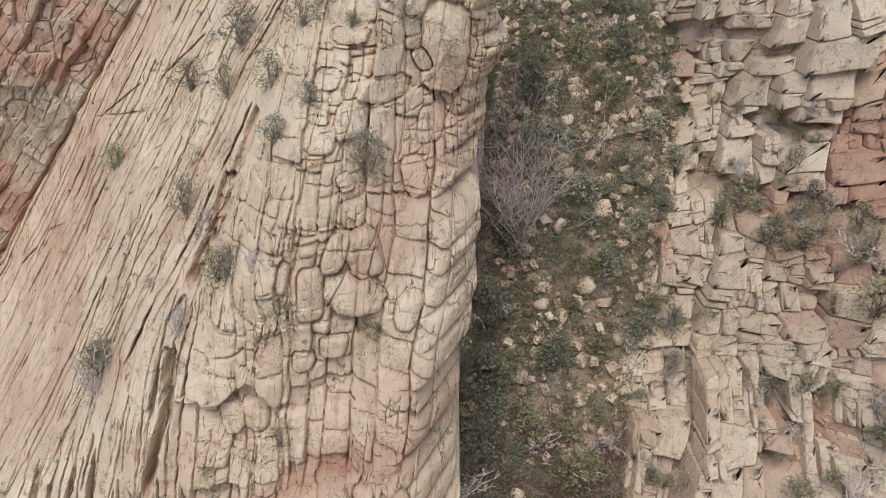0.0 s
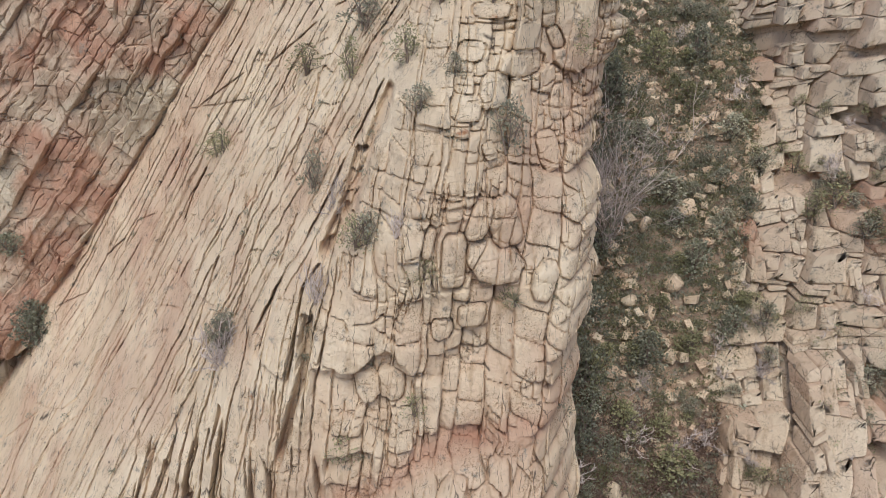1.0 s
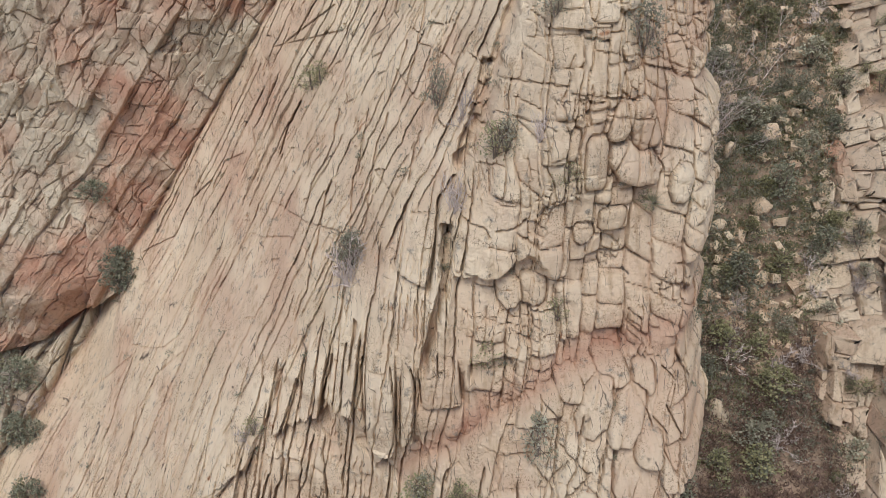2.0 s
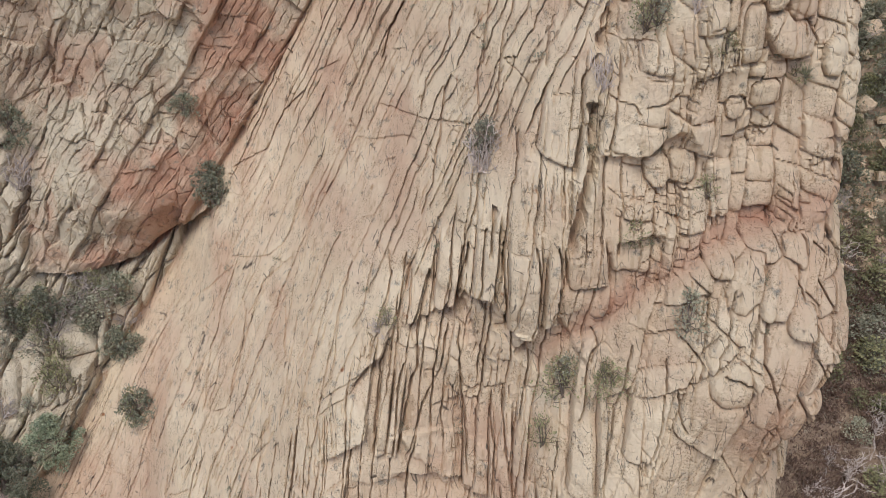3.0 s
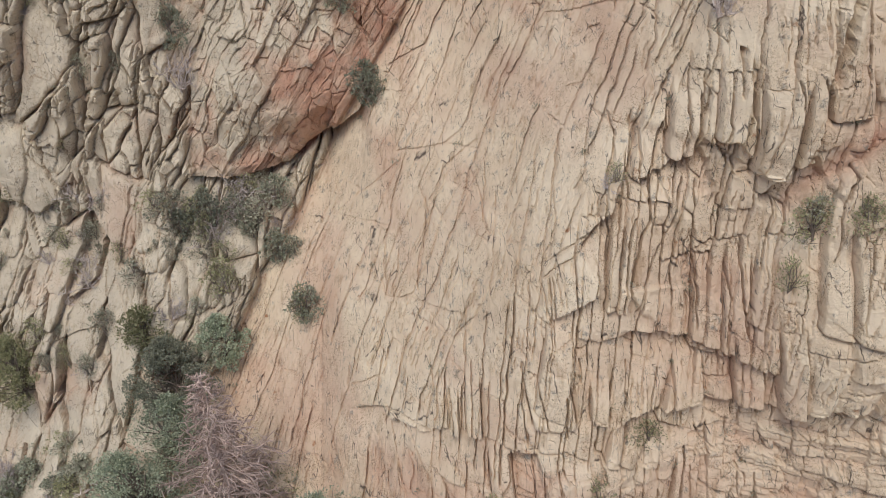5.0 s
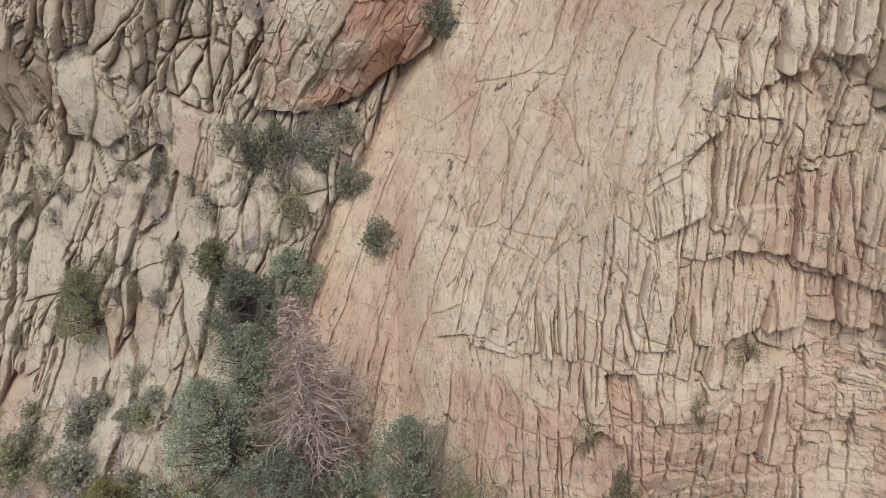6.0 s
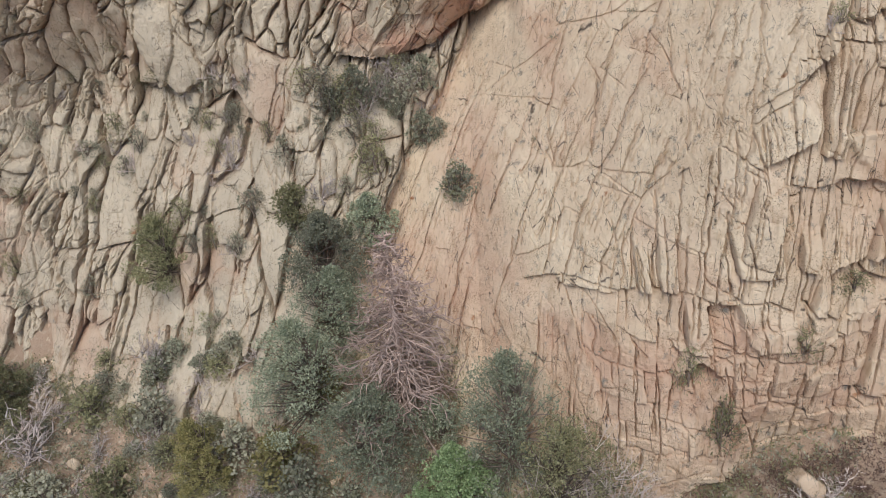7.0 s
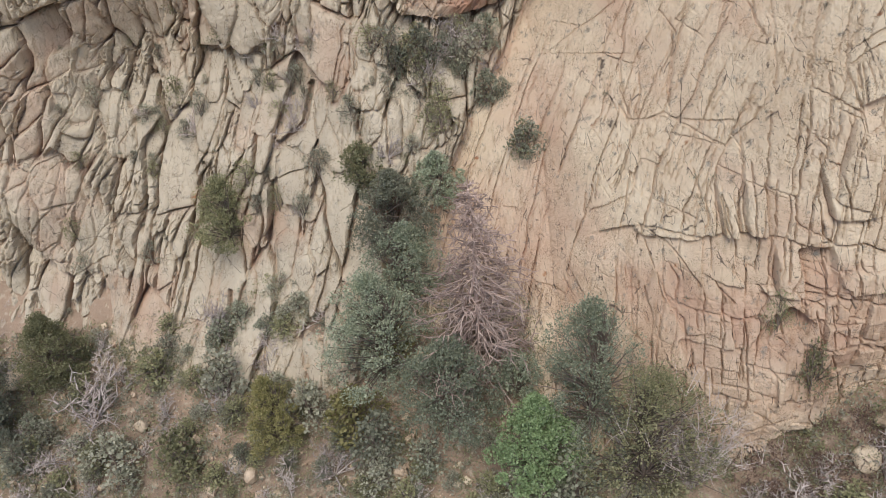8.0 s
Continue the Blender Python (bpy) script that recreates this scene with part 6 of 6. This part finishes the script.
planted("yellow", on_ground(-38.6, 19.4), 3.0, 2.4, 0)
planted("yellow", on_ground(-36.4, 21.6), 2.0, 2.2, 1)
SLOPE = [("dry", -53.3, 21.9, 3.2, 2.6), ("slope_sage", -45.9, 22.2, 3.2, 2.6), ("slope_olive", -49.6, 23.1, 3.0, 2.2), ("slope_olive", -47.9, 19.0, 3.2, 2.6), ("slope_dark", -37.4, 18.1, 3.0, 2.6),
         ("slope_sage", -40.9, 20.2, 2.6, 2.4), ("dry", -46.6, 25.1, 1.6, 2.2), ("dry", -54.4, 20.4, 2.8, 2.0), ("slope_sage", -51.1, 19.4, 2.8, 2.2), ("slope_dark", -35.1, 17.2, 2.4, 2.2),
         ("slope_dark", -28.4, 15.2, 2.8, 3.0), ("slope_olive", -31.9, 15.6, 1.7, 1.5), ("slope_dark", -57.0, 20.6, 2.6, 2.4), ("dry", -39.7, 17.8, 2.2, 1.5), ("slope_olive", -44.8, 20.5, 1.8, 1.6)]
SLOPE += [("slope_dark", 3.9, 34.5, 2.2, 2.6), ("slope_dark", 2.9, 31.8, 2.2, 2.4), ("slope_dark", 2.4, 29.3, 2.2, 2.4), ("slope_dark", 2.0, 26.9, 2.2, 2.2), ("slope_dark", 4.8, 38.0, 2.2, 3.0),
          ("slope_dark", 5.2, 41.0, 2.4, 3.0), ("slope_olive", 4.2, 28.0, 2.0, 1.6), ("slope_dark", 5.6, 30.5, 2.2, 1.8), ("slope_olive", 6.2, 27.0, 2.2, 1.6), ("slope_sage", 7.4, 36.6, 2.4, 1.6),
          ("slope_olive", 9.3, 40.5, 2.0, 1.6), ("slope_sage", 6.4, 38.9, 2.0, 1.4), ("slope_dark", 8.4, 33.6, 2.0, 1.8), ("slope_dark", 9.8, 31.2, 1.8, 1.8)]
SLOPE += [("slope_olive", 7.8, 31.0, 2.0, 1.4), ("slope_sage", 5.0, 25.0, 1.8, 1.2), ("slope_olive", 3.2, 24.0, 1.8, 1.2), ("dry", 4.6, 22.0, 1.8, 1.2), ("slope_dark", 1.2, 22.8, 1.8, 1.4), ("dry", -21.4, 13.4, 1.8, 1.2),
          ("dry", -18.6, 13.2, 1.8, 1.2), ("slope_olive", -19.8, 12.6, 1.6, 1.0), ("slope_olive", 8.0, 43.0, 2.0, 2.0), ("slope_dark", 10.2, 42.5, 2.0, 2.2), ("slope_sage", 11.2, 38.5, 1.8, 1.4), ("dry", 8.2, 28.2, 1.8, 1.2)]
SLOPE += [("dry", -20.6, 12.4, 2.4, 1.6), ("dry", -19.4, 13.2, 2.0, 1.4), ("slope_olive", -18.0, 12.2, 2.2, 1.4), ("dry", -16.6, 13.0, 2.2, 1.4), ("slope_dark", -21.8, 12.6, 2.0, 1.4), ("dry", -15.2, 13.4, 2.0, 1.4), ("dry", -17.4, 11.4, 2.2, 1.4)]
for k, (kind, x, y, w, h) in enumerate(SLOPE):
    planted(kind, on_ground(x, y) - Vector((0, 0, 0.05)), w, h, k)
rng = np.random.default_rng(79)
for k in range(26):
    x, y, s = rng.uniform(1.0, 7.5), rng.uniform(19, 29), rng.uniform(1.0, 2.0)
    planted(("slope_dark", "dry", "slope_olive")[k % 3], on_ground(x, y) - Vector((0, 0, 0.05)), s, s * 0.7, k)
rng = np.random.default_rng(77)
for k in range(70):
    x, y = rng.uniform(1.5, 12.5), rng.uniform(20, 47)
    s = rng.uniform(0.8, 1.7)
    planted(("slope_sage", "slope_olive", "slope_dark", "slope_olive", "slope_sage", "dry")[k % 6], on_ground(x, y) - Vector((0, 0, 0.05)), s, s * rng.uniform(0.6, 0.9), k)
for k in range(190):
    x = rng.uniform(-62, -22)
    y = rng.uniform(14.0, 17.5) if x > -38 else rng.uniform(15, 26.5)
    s = rng.uniform(0.9, 2.1)
    planted(("slope_sage", "slope_olive", "dry", "slope_sage", "slope_olive", "dry", "slope_dark")[k % 7], on_ground(x, y) - Vector((0, 0, 0.05)), s, s * rng.uniform(0.6, 0.9), k)
put(twig_bush("dead_tree", "bleached leafless tree leaning out over the ravine", 5.6, 7.2, 41, 46, category="tree"), on_ground(4.2, 34.6))
put(yucca(1.3, 51), on_ground(-42.0, 18.4))
put(yucca(0.95, 52), on_cliff(-1.8, 17.8))

# ---- loose boulders ----
STONES = [stone_mesh(60 + k) for k in range(6)]
for k, (x, y, s) in enumerate([(5.2, 32.6, 0.8), (7.4, 33.2, 1.0), (3.7, 25.8, 1.3), (-36.5, 17.2, 0.9), (-44.9, 18.9, 0.95), (-58.6, 24.9, 1.5), (-41.5, 21.0, 1.2), (-44.0, 18.2, 0.8), (6.3, 35.4, 0.9), (8.6, 36.0, 1.1),
                               (5.2, 29.6, 0.7), (-50.2, 21.0, 0.8), (-17.2, 13.4, 1.1), (-16.0, 14.0, 1.4), (7.0, 40.0, 0.9), (5.4, 23.0, 1.0)]):
    ob = tagged(new("boulder", STONES[k % 6]), "loose pale sandstone boulder on the stony slope", "boulder", "boulders on the slope")
    ob.matrix_world = Matrix.Translation(on_ground(x, y) + Vector((0, 0, 0.15 * s))) @ Euler((k * 1.3, k * 0.7, k * 2.1)).to_matrix().to_4x4() @ Matrix.Diagonal((s, s * 0.85, s * 0.8, 1))


# ---- small growth and rubble that nobody could count ----
def scatter(name, label, category, spots, maker):
    me = maker(spots)
    return tagged(new(name, me), label, category, kind="stuff")


def tufts(spots, per, size, spread, length, width, material, seed):
    rng = np.random.default_rng(seed)
    n = len(spots)
    scale = rng.uniform(0.4, 1.25, n)
    p = rng.normal(0, 1, (n, per, 3))
    p /= np.linalg.norm(p, axis=2, keepdims=True)
    p[:, :, 2] = np.abs(p[:, :, 2])
    c = spots[:, None] + p * (scale[:, None, None] * np.array(spread) * rng.uniform(0.3, 1, (n, per, 1)))
    return leaves(size, c.reshape(-1, 3), p.reshape(-1, 3) + np.array([0, 0, 0.5]), length, width, material, rng)


def ground_spots(n, seed, x0, x1, y0, y1, thick):
    rng = np.random.default_rng(seed)
    x, y = rng.uniform(x0, x1, n), rng.uniform(y0, y1, n)
    keep = fbm(x / 3.5, y / 3.5, seed, 3) > thick
    x, y = x[keep], y[keep]
    z = wz[np.searchsorted(ey, y), np.searchsorted(ex, x)]
    return np.stack([x, y, z], 1)


for name, label, category, mat, seed, n, thick in (("sage_scrub", "low grey-green scrub covering the ravine floor", "scrub", SAGE, 301, 5200, -0.8), ("olive_scrub", "low olive-green scrub covering the ravine floor", "scrub", OLIVE, 302, 4200, -0.6),
                                                   ("dark_scrub", "dark green undergrowth in the ravine", "scrub", DARK, 303, 800, 0.05)):
    spots = ground_spots(n, seed, 0.5, 13.5, 17, 50, thick)
    spots = spots[sstep(22, 29, spots[:, 1]) > 0.75 * rnd(np.arange(len(spots)), 0 * np.arange(len(spots)), seed)]
    scatter(name, label, category, spots, lambda s: tufts(s, 26, name, (0.5, 0.5, 0.5), 0.14, 0.065, mat, seed))
    spots = ground_spots(int(n * 0.75), seed + 5, -62, -14, 11, 27, thick + 0.05)
    scatter(name.replace("scrub", "slope_scrub"), label.replace("ravine floor", "slope below the cliff").replace("in the ravine", "below the cliff"), category, spots, lambda s: tufts(s, 26, name, (0.5, 0.5, 0.45), 0.14, 0.065, mat, seed + 9))
spots = np.concatenate([ground_spots(2100, 305, -1, 9, 15, 29, -0.9), ground_spots(450, 307, -22, -10, 10, 15, -0.9)])
scatter("brown_scrub", "dry red-brown scrub filling the lower ravine", "scrub", spots, lambda s: tufts(s, 40, "brown_scrub", (0.6, 0.6, 0.45), 0.17, 0.05, BROWN, 306))
spots = ground_spots(2600, 311, -62, 14, 10, 50, -0.2)
scatter("dry_grass", "dry straw-coloured grass between the stones", "grass", spots, lambda s: tufts(s, 12, "dry_grass", (0.16, 0.16, 0.10), 0.24, 0.02, DRY, 312))


def pebbles(spots, seed):
    """Angular rubble, each a small bevelled lump."""
    rng = np.random.default_rng(seed)
    shape = np.array([(x, y, z) for z in (-1, 1) for y in (-1, 1) for x in (-1, 1)], float)
    faces = np.array([(0, 2, 3, 1), (4, 5, 7, 6), (0, 1, 5, 4), (2, 6, 7, 3), (0, 4, 6, 2), (1, 3, 7, 5)])
    verts, quads = [], []
    for k, s in enumerate(spots):
        size = 0.035 + (0.17 if s[0] < 0 else 0.30) * rng.random() ** 7
        turn = np.array(Euler(rng.uniform(0, 6, 3)).to_matrix())
        verts.append((shape * rng.uniform(0.6, 1.1, (8, 3)) * size * rng.uniform(0.5, 1.2, 3)) @ turn.T + s + [0, 0, size * 0.3])
        quads.append(faces + 8 * k)
    return quad_mesh("rubble", np.concatenate(verts), np.concatenate(quads), ROCK, np.repeat(rng.uniform(0, 0.5, len(spots)), 8), smooth=False)


scatter("rubble", "loose angular sandstone rubble on the slope", "rubble", np.concatenate([ground_spots(7000, 321, -62, -24, 10, 27, -0.7), ground_spots(6000, 322, 3, 14, 27, 50, -0.6)]), lambda s: pebbles(s, 323))
# small plants in the cracks of the cliffs
rng = np.random.default_rng(331)
cx, cz = rng.uniform(-56, 1, 5200), rng.uniform(-8, 27, 5200)
ci, cj = np.searchsorted(ax, cx), np.searchsorted(az, cz)
keep = sunk[cj, ci] > np.choose(region[cj, ci], [0.16, 0.2, 0.18, 0.18, 0.14, 0.2, 0.14])
crack_spots = np.stack([cx, sheet_y[cj, ci] - 0.12, cz], 1)[keep]
scatter("crack_plants", "small grey-green plants growing in the rock's joints", "plants", crack_spots, lambda s: tufts(s, 40, "crack_plants", (0.3, 0.22, 0.28), 0.085, 0.045, SAGE, 332))
